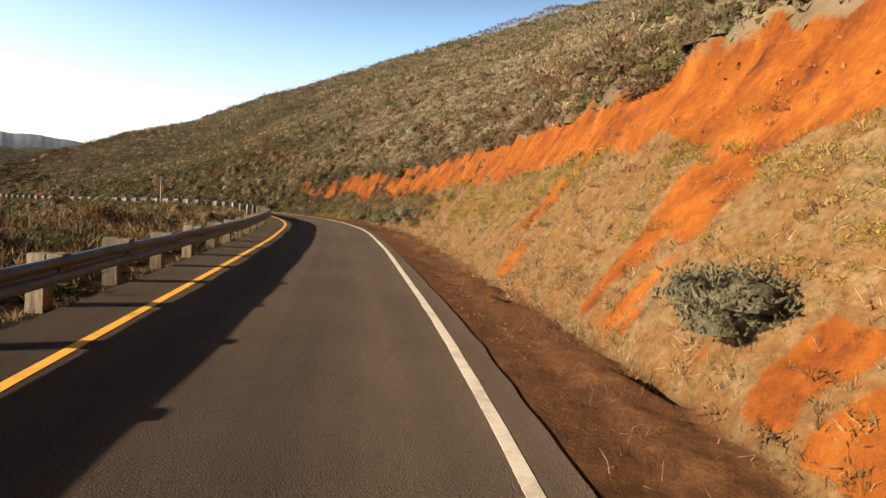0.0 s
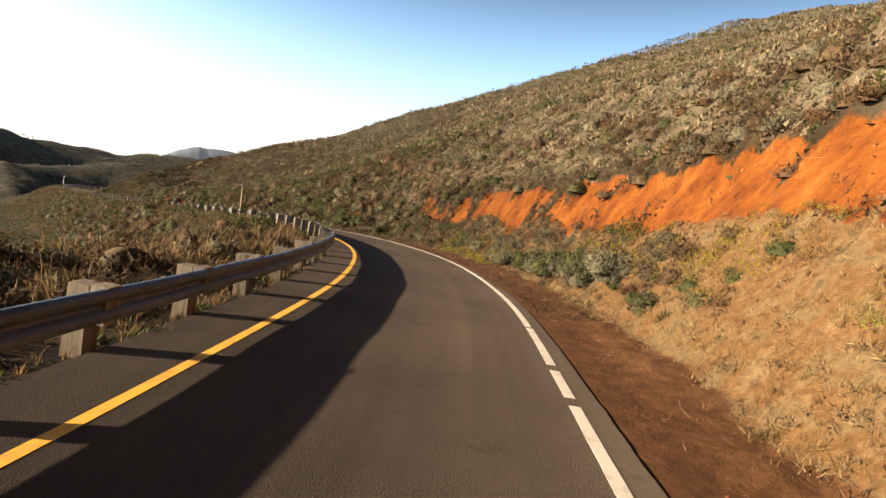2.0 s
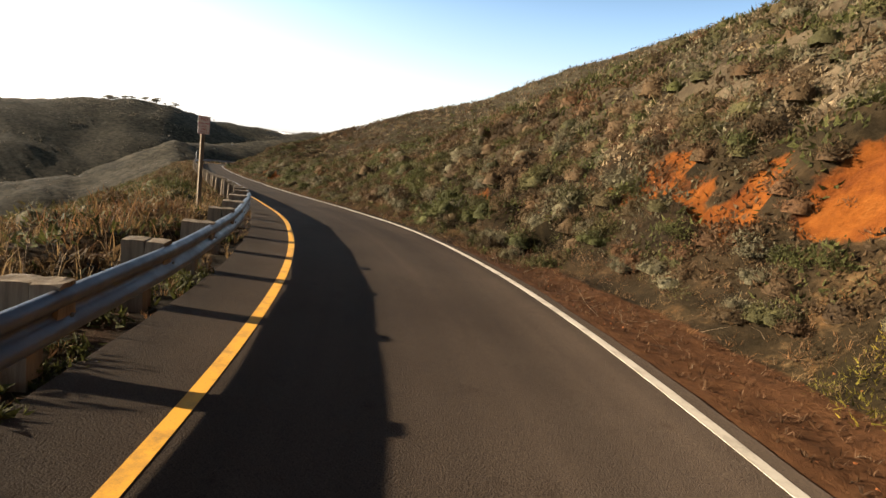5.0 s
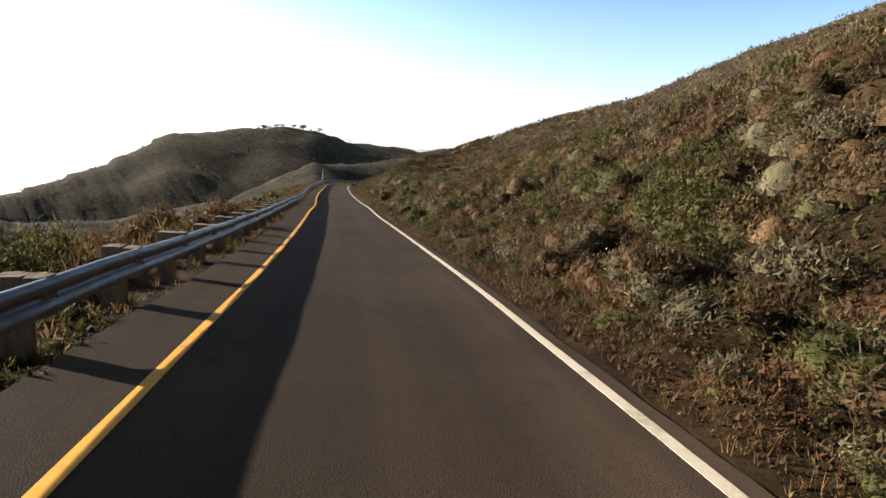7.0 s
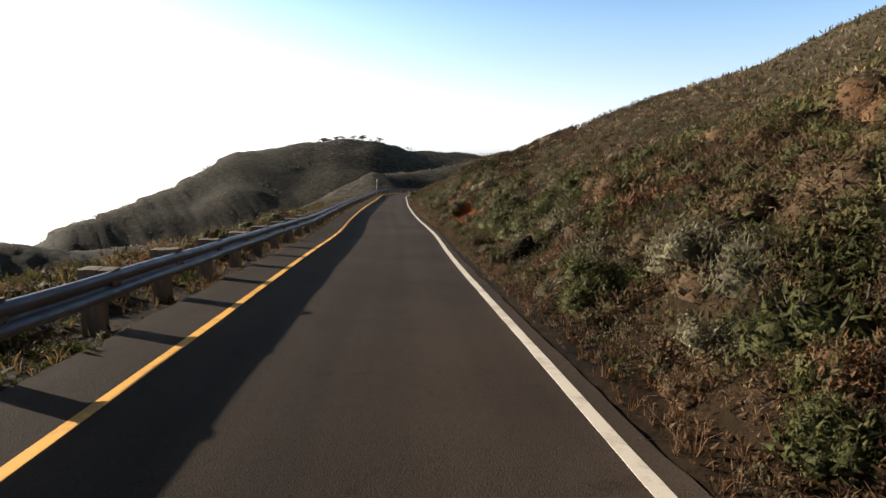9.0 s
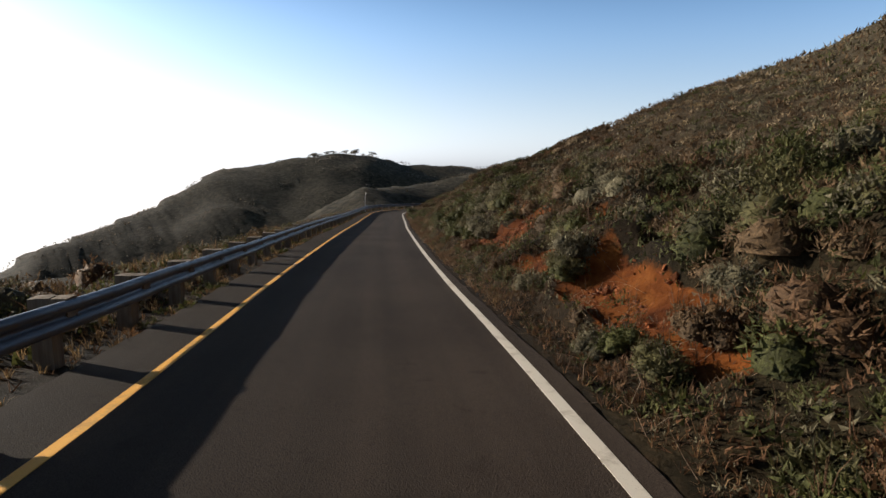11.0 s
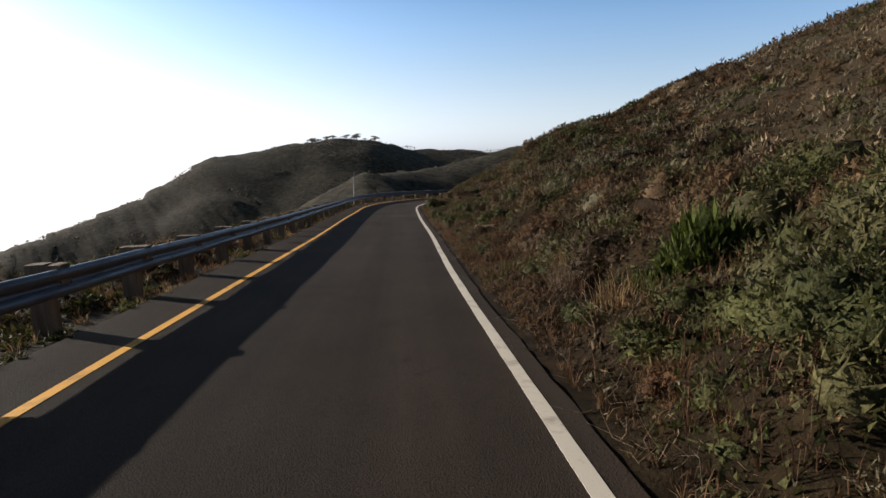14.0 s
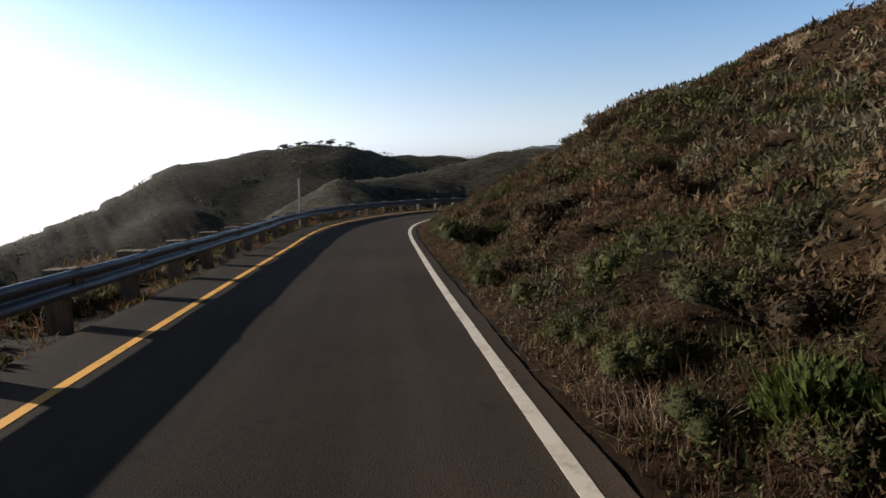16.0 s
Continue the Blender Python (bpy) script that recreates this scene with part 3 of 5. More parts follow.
def make_sheet():
    # fine strip along the road
    ss = np.arange(-20, 205, 0.22)
    ss = ss[ss < S_MID[-1]]
    uu = np.r_[np.arange(-7.5, -2.4, 0.3), [-2.3, 0, 1.9], np.arange(2.1, 7.4, 0.16), np.arange(7.4, 20.2, 0.36)]
    sg, ug = np.meshgrid(ss, uu, indexing="ij")
    x, y, zr = on_road(sg.ravel(), ug.ravel())
    z, s, u = land(x, y)
    flat = (ug.ravel() > -2.35) & (ug.ravel() < 1.95)
    z = np.where(flat, zr - 0.07, z)
    # loose clods and runnels in the cut
    red, dirt, straw = cover(s, u, x, y)
    z = z + straw * (u > 3) * (fnoise(x, y, 0.45, 19) * 0.07 + np.abs(fnoise(x, y, 0.9, 20)) * 0.22) + red * (fnoise(x, y, 0.35, 11) * 0.14 + fnoise(s, u * 0.25, 0.5, 12) * 0.16) + dirt * fnoise(x, y, 0.4, 13) * 0.03 * (np.abs(u) > 2.5)
    z = z + 0.72 * canopy(s, u, x, y)[0] * (~flat)
    border = (ug.ravel() < -7.2) | (ug.ravel() > 19.9)
    z = np.where(border, z - 0.4, z)
    n0, n1 = sg.shape
    idx = np.arange(n0 * n1).reshape(n0, n1)
    f1 = np.stack([idx[:-1, :-1], idx[:-1, 1:], idx[1:, 1:], idx[1:, :-1]], -1).reshape(-1, 4)[:, ::-1]
    v1 = np.stack([x, y, z], 1)
    # the rest, out to the horizon
    def axis(a, b, fine, reach):
        mid = list(np.arange(a, b, fine))
        lo, hi, g = [a], [b], fine
        while lo[-1] > -reach:
            g *= 1.045
            lo.append(lo[-1] - g)
            hi.append(hi[-1] + g)
        return np.array(lo[:0:-1] + mid + hi)
    gx, gy = np.meshgrid(axis(-140, 40, 1.2, 4700), axis(-30, 170, 1.2, 4700), indexing="ij")
    x2, y2 = gx.ravel(), gy.ravel()
    z2, s2, u2 = land(x2, y2)
    inside = smooth(8.4, 6.2, -u2) * (u2 < 0) + smooth(20.6, 18.4, u2) * (u2 >= 0)
    inside = inside * (s2 > -20.5) * (s2 < ss[-1] + 0.5)
    z2 = z2 + 0.7 * canopy(s2, u2, x2, y2)[0] * (np.abs(u2) < 420) - 1.4 * inside
    n0, n1 = gx.shape
    idx = np.arange(n0 * n1).reshape(n0, n1) + len(v1)
    f2 = np.stack([idx[:-1, :-1], idx[:-1, 1:], idx[1:, 1:], idx[1:, :-1]], -1).reshape(-1, 4)[:, ::-1]
    v = np.vstack([v1, np.stack([x2, y2, z2], 1)])
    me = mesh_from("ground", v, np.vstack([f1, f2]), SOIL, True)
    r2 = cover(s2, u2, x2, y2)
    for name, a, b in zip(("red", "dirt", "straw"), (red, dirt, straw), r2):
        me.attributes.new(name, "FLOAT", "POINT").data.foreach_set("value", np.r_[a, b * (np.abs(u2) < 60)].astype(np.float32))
    # mask of the painted haze: grows with distance across the valley
    far_haze = smooth(70, 170, np.hypot(x2 - OX, y2 - OY)) * ((u2 < -30) | (s2 > 200))
    me.attributes.new("far_haze", "FLOAT", "POINT").data.foreach_set("value", np.r_[np.zeros(len(x)), far_haze].astype(np.float32))
    both_s, both_u = np.r_[s, s2], np.r_[u, u2]
    drier = np.maximum(smooth(13, 24, both_u) * np.interp(both_s, [40, 90, 140], [1, 0.6, 0.3]), 0.8 * smooth(4.4, 5.6, both_u - 2.2 * smooth(18, 26, both_s)) * smooth(66, 50, both_s))
    me.attributes.new("dry", "FLOAT", "POINT").data.foreach_set("value", drier.astype(np.float32))
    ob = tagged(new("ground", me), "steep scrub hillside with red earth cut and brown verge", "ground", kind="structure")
    return ob


GROUND = make_sheet()

# ---------------------------------------------------------------- road, lines


def ribbon(name, s0, s1, us, top, step, material, label, category, thick=0.05, ragged=0.0, parent=None):
    ss = np.arange(s0, s1 + 1e-6, step)
    n = len(us)
    sg, ug = np.meshgrid(ss, us, indexing="ij")
    ug = ug.copy()
    if ragged:
        ug[:, 0] -= ragged * (fnoise(ss, ss * 0, 0.7, 21) + 0.6 * fnoise(ss, ss * 0, 3.1, 22))
        ug[:, -1] += np.interp(ss, [12, 30], [0, -0.13]) * (us[-1] > 2) + ragged * (fnoise(ss, ss * 0, 0.6, 23) + 0.8 * fnoise(ss, ss * 0, 2.7, 24))
    x, y, z = on_road(sg.ravel(), ug.ravel())
    top_v = np.stack([x, y, z + top], 1)
    low = top_v.reshape(len(ss), n, 3)[:, [0, -1]].copy()
    low[:, :, 2] -= thick
    idx = np.arange(len(ss) * n).reshape(len(ss), n)
    f = np.stack([idx[:-1, :-1], idx[:-1, 1:], idx[1:, 1:], idx[1:, :-1]], -1).reshape(-1, 4)[:, ::-1]
    lo = np.arange(len(ss) * 2).reshape(len(ss), 2) + len(top_v)
    fl = np.stack([idx[:-1, 0], idx[1:, 0], lo[1:, 0], lo[:-1, 0]], -1)[:, ::-1]
    fr = np.stack([idx[:-1, -1], lo[:-1, 1], lo[1:, 1], idx[1:, -1]], -1)[:, ::-1]
    me = mesh_from(name, np.vstack([top_v, low.reshape(-1, 3)]), np.vstack([f, fl, fr]), material, False)
    uvl = me.uv_layers.new(name="UVMap")
    co = np.r_[np.stack([ug.ravel(), sg.ravel()], 1), np.stack([ug[:, [0, -1]].ravel(), sg[:, [0, -1]].ravel()], 1)]
    li = np.empty(len(me.loops), np.int32)
    me.loops.foreach_get("vertex_index", li)
    uvl.data.foreach_set("uv", co[li].ravel().astype(np.float32))
    ob = new(name, me)
    if parent:
        ob.parent = parent
        return tagged(ob, label)
    return tagged(ob, label, category, kind="structure")


S_END = float(S_MID[-1]) - 1
road = ribbon("road", -20, S_END, np.linspace(-2.68, 2.2, 14), 0.0, 0.25, ASPHALT, "narrow worn grey-brown asphalt road on a hillside", "road", 0.12, 0.035)
yellow_line = ribbon("yellow_line", -20, S_END, [-1.885, -1.778], 0.004, 0.4, YELLOW, "faded yellow edge line painted on the asphalt", "road marking", 0.003)
white_line = new("white_line", None)
tagged(white_line, "worn white edge line painted on the asphalt", "road marking", kind="structure")
for a, b in ((-20, 21.0), (21.25, 22.3), (22.5, 24.7), (24.8, S_END)):
    ribbon("line_stretch", a, b, [1.772, 1.89], 0.004, 0.2, WHITE, "", "", 0.003, 0.006, white_line)

# ---------------------------------------------------------------- fog bank and far mountains


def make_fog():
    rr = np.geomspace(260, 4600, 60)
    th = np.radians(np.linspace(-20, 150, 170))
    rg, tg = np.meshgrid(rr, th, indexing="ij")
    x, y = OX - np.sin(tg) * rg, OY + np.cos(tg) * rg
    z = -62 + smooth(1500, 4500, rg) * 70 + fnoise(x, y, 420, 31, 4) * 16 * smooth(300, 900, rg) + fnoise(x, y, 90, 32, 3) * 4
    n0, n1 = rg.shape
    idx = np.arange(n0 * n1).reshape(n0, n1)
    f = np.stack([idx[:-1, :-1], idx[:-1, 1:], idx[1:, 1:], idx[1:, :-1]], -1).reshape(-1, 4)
    me = mesh_from("fog_bank", np.stack([x.ravel(), y.ravel(), z.ravel()], 1), f, GLOWFOG, True)
    tagged(new("fog_bank", me), "white sea fog lying below the hills, made to glow faintly", "fog", kind="structure")


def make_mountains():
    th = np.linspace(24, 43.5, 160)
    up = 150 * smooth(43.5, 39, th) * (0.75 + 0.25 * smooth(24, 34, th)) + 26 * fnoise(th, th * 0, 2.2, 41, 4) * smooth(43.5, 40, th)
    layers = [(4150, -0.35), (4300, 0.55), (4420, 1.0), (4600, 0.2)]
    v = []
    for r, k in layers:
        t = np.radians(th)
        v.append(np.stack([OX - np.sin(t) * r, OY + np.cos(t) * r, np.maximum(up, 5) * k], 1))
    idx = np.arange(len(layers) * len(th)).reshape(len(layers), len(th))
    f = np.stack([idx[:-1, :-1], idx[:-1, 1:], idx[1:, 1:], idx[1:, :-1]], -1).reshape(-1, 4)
    me = mesh_from("far_mountain", np.vstack(v), f, HAZEBLUE, True)
    tagged(new("backdrop", me), "mountain ridge far beyond the fog, haze painted in as blue", "mountain", kind="structure")


make_fog()
make_mountains()

# ---------------------------------------------------------------- guardrail
RAIL_U, POST_U = -2.78, -3.06
POST_NO = [-13, 0, 2, 4, 6, 9, 10, 30, 36, 40, 52, 57, 65, 105]
POST_S = [-17.8, 6.93, 10.8, 14.7, 18.5, 24.0, 25.8, 64.4, 75.7, 83.2, 105.6, 114.9, 130.9, 207]


def rail_lift(s):
    """The rail dips through the bend and stands higher on the straight."""
    return np.interp(s, [10, 16, 28, 34, 54, 82, 103, 121, 138], [0.0, -0.01, -0.01, -0.06, 0.04, 0.07, 0.05, 0.11, 0.09])


def rail_shift(s):
    """It stands a little nearer to the lane in the bend."""
    return np.interp(s, [4, 16, 36, 50], [0.08, 0.22, 0.22, 0.0])


def make_guardrail():
    rail = new("guardrail", None)
    tagged(rail, "weathered steel guardrail on thick wooden posts beside the road", "guardrail")
    # one wooden post and one offset block, shared by all
    def timber(sx, sy, sz, z0, seed):
        bm = bmesh.new()
        bmesh.ops.create_cube(bm, size=1)
        bmesh.ops.subdivide_edges(bm, edges=bm.edges[:], cuts=2, use_grid_fill=True)
        rnd = random.Random(seed)
        for vtx in bm.verts:
            j = [rnd.uniform(-0.004, 0.004) for _ in range(3)]
            c = vtx.co
            rim = sum(abs(abs(k) - 0.5) < 1e-4 for k in c)
            pinch = 0.965 if rim == 3 else 0.985 if rim == 2 else 1.0
            vtx.co = Vector((c.x * sx * pinch + j[0], c.y * sy * pinch + j[1], (c.z + 0.5) * sz + z0 + j[2] - (0.006 if rim == 3 else 0)))
        return bm
    posts, blocks = [], []
    for k in range(3):
        for store, args in ((posts, (0.20, 0.20, 1.095, -0.46, 10 + k)), (blocks, (0.17, 0.20, 0.345, 0.28, 20 + k))):
            me = bpy.data.meshes.new("timber")
            bm = timber(*args)
            bm.to_mesh(me)
            bm.free()
            me.materials.append(WOOD)
            store.append(me)
    bolt_bm = bmesh.new()
    bmesh.ops.create_uvsphere(bolt_bm, u_segments=8, v_segments=4, radius=0.018)
    for vtx in bolt_bm.verts:
        vtx.co.x *= 0.6
    bolt_me = bpy.data.meshes.new("bolt")
    bolt_bm.to_mesh(bolt_me)
    bolt_bm.free()
    bolt_me.materials.append(STEEL)
    rnd = random.Random(5)
    last = S_END - 2
    spots = [float(np.interp(n, POST_NO, POST_S)) for n in range(-13, 105)]
    spots = [s for s in spots if s < last]
    def place(name, me, s, u, dz, lean=0.0, tilt=0.0, turn=0.0, label=""):
        x, y, z = (float(a) for a in on_road(s, u + float(rail_shift(s))))
        dx, dy = (float(np.interp(s, S_MID, D_MID[:, k])) for k in range(2))
        ob = new(name, me)
        ob.parent = rail
        ob.matrix_basis = pose(x, y, z + dz + float(rail_lift(s)), tilt, lean, math.degrees(math.atan2(dy, dx)) - 90 + turn)
        return tagged(ob, label) if label else ob
    for k, s in enumerate(spots):
        lean, tilt, turn, dz = rnd.uniform(-1.5, 1.5), rnd.uniform(-1.2, 1.2), rnd.uniform(-5, 5), rnd.uniform(-0.025, 0.02)
        place("post", posts[k % 3], s, POST_U, dz, lean, tilt, turn)
        place("block", blocks[(k + 1) % 3], s, POST_U + 0.187, dz + rnd.uniform(0.0, 0.02), lean, tilt, turn * 0.5)
        place("bolt", bolt_me, s, RAIL_U + 0.03, 0.44)
    # beams: a folded W sheet, in lapped lengths
    prof = [(0.000, 0.755), (0.020, 0.768), (0.045, 0.762), (0.075, 0.735), (0.083, 0.705), (0.078, 0.672), (0.030, 0.632), (0.008, 0.612),
            (0.008, 0.588), (0.030, 0.568), (0.078, 0.528), (0.083, 0.495), (0.075, 0.465), (0.045, 0.438), (0.020, 0.432), (0.000, 0.445)]
    prof = np.array([(a, 0.768 + (c - 0.768) * 0.92) for a, c in prof]) - np.array([0, 0.16])
    back = prof.copy()
    back[:, 0] -= 0.006
    loop = np.vstack([prof, back[::-1]])
    for k in range(0, len(spots) - 2, 2):
        s0, s1 = spots[k] - 0.02, spots[k + 2] + 0.16
        ss = np.linspace(s0, s1, 9)
        verts, m = [], len(loop)
        lift = 0.004 * (k // 2 % 2)
        for q, s in enumerate(ss):
            sag = 0.006 * math.sin(s * 1.7)
            x, y, z = on_road(np.full(m, s), RAIL_U + rail_shift(s) - 0.045 + loop[:, 0] + lift)
            verts.append(np.stack([x, y, z + loop[:, 1] + sag + rail_lift(s)], 1))
        f = []
        for a in range(len(ss) - 1):
            for c in range(m):
                d = (c + 1) % m
                f.append((a * m + c, a * m + d, (a + 1) * m + d, (a + 1) * m + c))
        me = mesh_from("beam", np.vstack(verts), f, STEEL, True)
        me.polygons.foreach_set("use_smooth", np.ones(len(f), bool))
        ob = new("beam", me)
        ob.parent = rail
    return rail


make_guardrail()

# ---------------------------------------------------------------- signs


def text_bm(body, size, depth=0.002):
    cu = bpy.data.curves.new("words", "FONT")
    cu.body, cu.size, cu.align_x, cu.align_y, cu.extrude = body, size, "CENTER", "CENTER", depth
    ob = bpy.data.objects.new("words", cu)
    scene.collection.objects.link(ob)
    bpy.context.view_layer.update()
    me = bpy.data.meshes.new_from_object(ob.evaluated_get(bpy.context.evaluated_depsgraph_get()))
    bpy.data.objects.remove(ob)
    bm = bmesh.new()
    bm.from_mesh(me)
    bpy.data.meshes.remove(me)
    return bm


def plate_bm(w, h, t, r=0.03):
    bm = bmesh.new()
    ring = []
    for cx, cz, a0 in ((w / 2 - r, h / 2 - r, 0), (-w / 2 + r, h / 2 - r, 90), (-w / 2 + r, -h / 2 + r, 180), (w / 2 - r, -h / 2 + r, 270)):
        for q in range(5):
            a = radians(a0 + q * 22.5)
            ring.append(bm.verts.new((cx + r * math.cos(a), -t / 2, cz + r * math.sin(a))))
    face = bm.faces.new(ring)
    ext = bmesh.ops.extrude_face_region(bm, geom=[face])
    for v in ext["geom"]:
        if isinstance(v, bmesh.types.BMVert):
            v.co.y += t
    bmesh.ops.recalc_face_normals(bm, faces=bm.faces[:])
    return bm


def make_sign(s, u, height, turn, lean, words, label):
    x, y, zr = (float(a) for a in on_road(s, u))
    z = float(land_z([x], [y])[0]) - 0.05
    sign = new("road_sign", None)
    sign.matrix_basis = pose(x, y, z, lean, 0, turn)
    tagged(sign, label, "sign")
    top = zr + height - z
    bm = box_bm(0.09, 0.09, top - 0.12, -0.3, 0.008)
    part("post", bm, WOOD if words else SIGNWHITE, sign, "weathered square timber post" if words else "white square post")
    plate = part("plate", plate_bm(0.305, 0.46, 0.004), SIGNWHITE, sign, "small faded white metal plate")
    plate.matrix_basis = pose(0, -0.052, top - 0.25)
    back = part("backing", plate_bm(0.303, 0.458, 0.002), SIGNBACK, plate)
    back.matrix_basis = pose(0, 0.004, 0)
    if words:
        rim = plate_bm(0.285, 0.44, 0.002, 0.026)
        part("border", rim, SIGNRED, plate, "thin red border").matrix_basis = pose(0, -0.0025, 0)
        part("panel", plate_bm(0.268, 0.423, 0.002, 0.022), SIGNWHITE, plate).matrix_basis = pose(0, -0.004, 0)
        for line, size, dz in (("NO", 0.115, 0.145), ("PARKING", 0.068, 0.045), ("ANY", 0.075, -0.035), ("TIME", 0.075, -0.11)):
            part("lettering", text_bm(line, size), SIGNRED, plate, "red capital letters").matrix_basis = pose(0, -0.007, dz, 90, 0, 0)
        bar = box_bm(0.19, 0.003, 0.012, 0, 0)
        part("arrow_bar", bar, SIGNRED, plate).matrix_basis = pose(0, -0.007, -0.178)
    for dz in (0.205, -0.205):
        bm = bmesh.new()
        bmesh.ops.create_cone(bm, cap_ends=True, segments=8, radius1=0.011, radius2=0.009, depth=0.012)
        part("bolt", bm, STEEL, plate).matrix_basis = pose(0, -0.008, dz, 90, 0, 0)
    return sign


make_sign(54.0, -4.0, 2.46, 76.0, -1.0, True, "faded white no parking sign on a timber post")
make_sign(155.6, -3.2, 2.5, 150.0, 0.5, False, "small sign seen from its edge on a pale post")

# ---------------------------------------------------------------- plants: leaf by leaf
RNG = np.random.default_rng(7)


def leaf_arrays(c, rad, high, k, length, width, upward=0.4, dome=0.35, uneven=0.3):
    """Leaves of many clumps: c n x 3 bases, rad and high n; k leaves each. One slim triangle a leaf."""
    n = len(c)
    d = RNG.normal(size=(n, k, 3))
    d[:, :, 2] = np.abs(d[:, :, 2]) * 0.9 + 0.02
    d /= np.linalg.norm(d, axis=2, keepdims=True)
    shell = RNG.uniform(dome, 1.0, (n, k, 1)) ** 0.6
    lump = 1 + uneven * np.sin(d[:, :, :1] * 5 + RNG.uniform(0, 6, (n, 1, 1))) * np.cos(d[:, :, 1:2] * 4 + RNG.uniform(0, 6, (n, 1, 1)))
    size = np.stack([rad, rad, high], 1)[:, None, :]
    p = c[:, None, :] + d * size * shell * lump
    ax = d * 0.8 + np.array([0, 0, upward]) + RNG.normal(size=(n, k, 3)) * 0.45
    ax /= np.linalg.norm(ax, axis=2, keepdims=True)
    if upward < 0.9:
        ax = RNG.normal(size=(n, k, 3)) * 0.8 + np.array([0, 0, upward]) + d * 0.35
        ax /= np.linalg.norm(ax, axis=2, keepdims=True)
    side = np.cross(ax, d + RNG.normal(size=(n, k, 3)) * (0.3 if upward < 0.9 else 3.0))
    side /= np.linalg.norm(side, axis=2, keepdims=True) + 1e-9
    ln = (length * rad)[:, None, None] * RNG.uniform(0.6, 1.4, (n, k, 1))
    wd = (width * rad)[:, None, None] * RNG.uniform(0.6, 1.3, (n, k, 1))
    v = np.stack([p - side * wd * 0.5, p + side * wd * 0.5, p + ax * ln], 2).reshape(-1, 3)
    return v, np.arange(len(v)).reshape(-1, 3)


def dome_arrays(c, rad, high):
    """Lumpy solid domes, the shaded inside of bushes: c n x 3 bases, rad and high n."""
    n, seg = len(c), 9
    rings = ((1.0, 0.0), (0.96, 0.38), (0.74, 0.74), (0.38, 0.95))
    a = np.arange(seg) * 2 * np.pi / seg
    unit = np.vstack([np.stack([np.cos(a + 0.3 * k) * w, np.sin(a + 0.3 * k) * w, np.full(seg, h)], 1) for k, (w, h) in enumerate(rings)] + [np.array([[0, 0, 1.0]])])
    v = unit[None] * np.stack([rad, rad, high], 1)[:, None, :] * RNG.uniform(0.82, 1.1, (n, len(unit), 1)) + c[:, None, :]
    f = []
    for k in range(len(rings) - 1):
        for q in range(seg):
            p, lo, up = (q + 1) % seg, k * seg, (k + 1) * seg
            f += [(lo + q, lo + p, up + p), (lo + q, up + p, up + q)]
    top = len(rings) * seg
    f += [(top - seg + q, top - seg + (q + 1) % seg, top) for q in range(seg)]
    f = (np.arange(n)[:, None, None] * len(unit) + np.array(f)[None]).reshape(-1, 3)
    return v.reshape(-1, 3), f


def bush_arrays(c, rad, high, k, leaf=0.085):
    """Round bushes: a solid core under a coat of small leaves."""
    v0, f0 = dome_arrays(c - np.array([0, 0, 0.06]), rad * 0.74, high * 0.76)
    v1, f1 = leaf_arrays(c - np.array([0, 0, 0.04]), rad, high, k, leaf / rad, leaf * 0.36 / rad, 0.5, 0.72, 0.16)
    return np.vstack([v0, v1]), np.vstack([f0, f1 + len(v0)])


def tuft_arrays(c, high, k, width, spread=0.45):
    """Grass: k upright bent blades from each foot."""
    n = len(c)
    a = RNG.uniform(0, 2 * np.pi, (n, k, 1))
    out = np.concatenate([np.cos(a), np.sin(a), np.zeros_like(a)], 2)
    foot = c[:, None, :] + out * RNG.uniform(0, 0.05, (n, k, 1)) * (high[:, None, None] / 0.25)
    h = high[:, None, None] * RNG.uniform(0.5, 1.15, (n, k, 1))
    lean = RNG.uniform(0.1, 1.0, (n, k, 1)) * spread
    mid = foot + out * h * lean * 0.35 + np.array([0, 0, 1]) * h * 0.55
    tip = foot + out * h * lean * 1.1 + np.array([0, 0, 1]) * h * (1 - 0.25 * lean)
    b = RNG.uniform(0, 2 * np.pi, (n, k, 1))
    side = np.concatenate([np.cos(b), np.sin(b), np.zeros_like(b)], 2) * width * RNG.uniform(0.6, 1.3, (n, k, 1))
    v = np.stack([foot - side, foot + side, mid + side * 0.7, mid - side * 0.7, tip], 2)
    base = np.arange(n * k)[:, None] * 5
    f = np.concatenate([base + [0, 1, 2], base + [0, 2, 3], base + [3, 2, 4]], 0)
    return v.reshape(-1, 3), f


def scatter(s0, s1, u0, u1, density, keep=None, power=1.0):
    """Random feet on the land along the road; keep(s, u, x, y, red, dirt, straw) gives a chance from 0 to 1."""
    n = int((s1 - s0) * abs(u1 - u0) * density)
    s, u = RNG.uniform(s0, s1, n), u0 + (u1 - u0) * RNG.uniform(0, 1, n) ** power
    x, y, zr = on_road(s, u)
    z, s2, u2 = land(x, y, (s, u, zr))
    ok = (u2 > 2.12) | (u2 < -2.3)
    red, dirt, straw = cover(s2, u2, x, y)
    if keep:
        ok &= RNG.uniform(0, 1, n) < keep(s2, u2, x, y, red, dirt, straw)
    x, y, z, s2, u2 = (q[ok] for q in (x, y, z, s2, u2))
    z = z + 0.7 * canopy(s2, u2, x, y)[0]
    return np.stack([x, y, z], 1), s2, u2


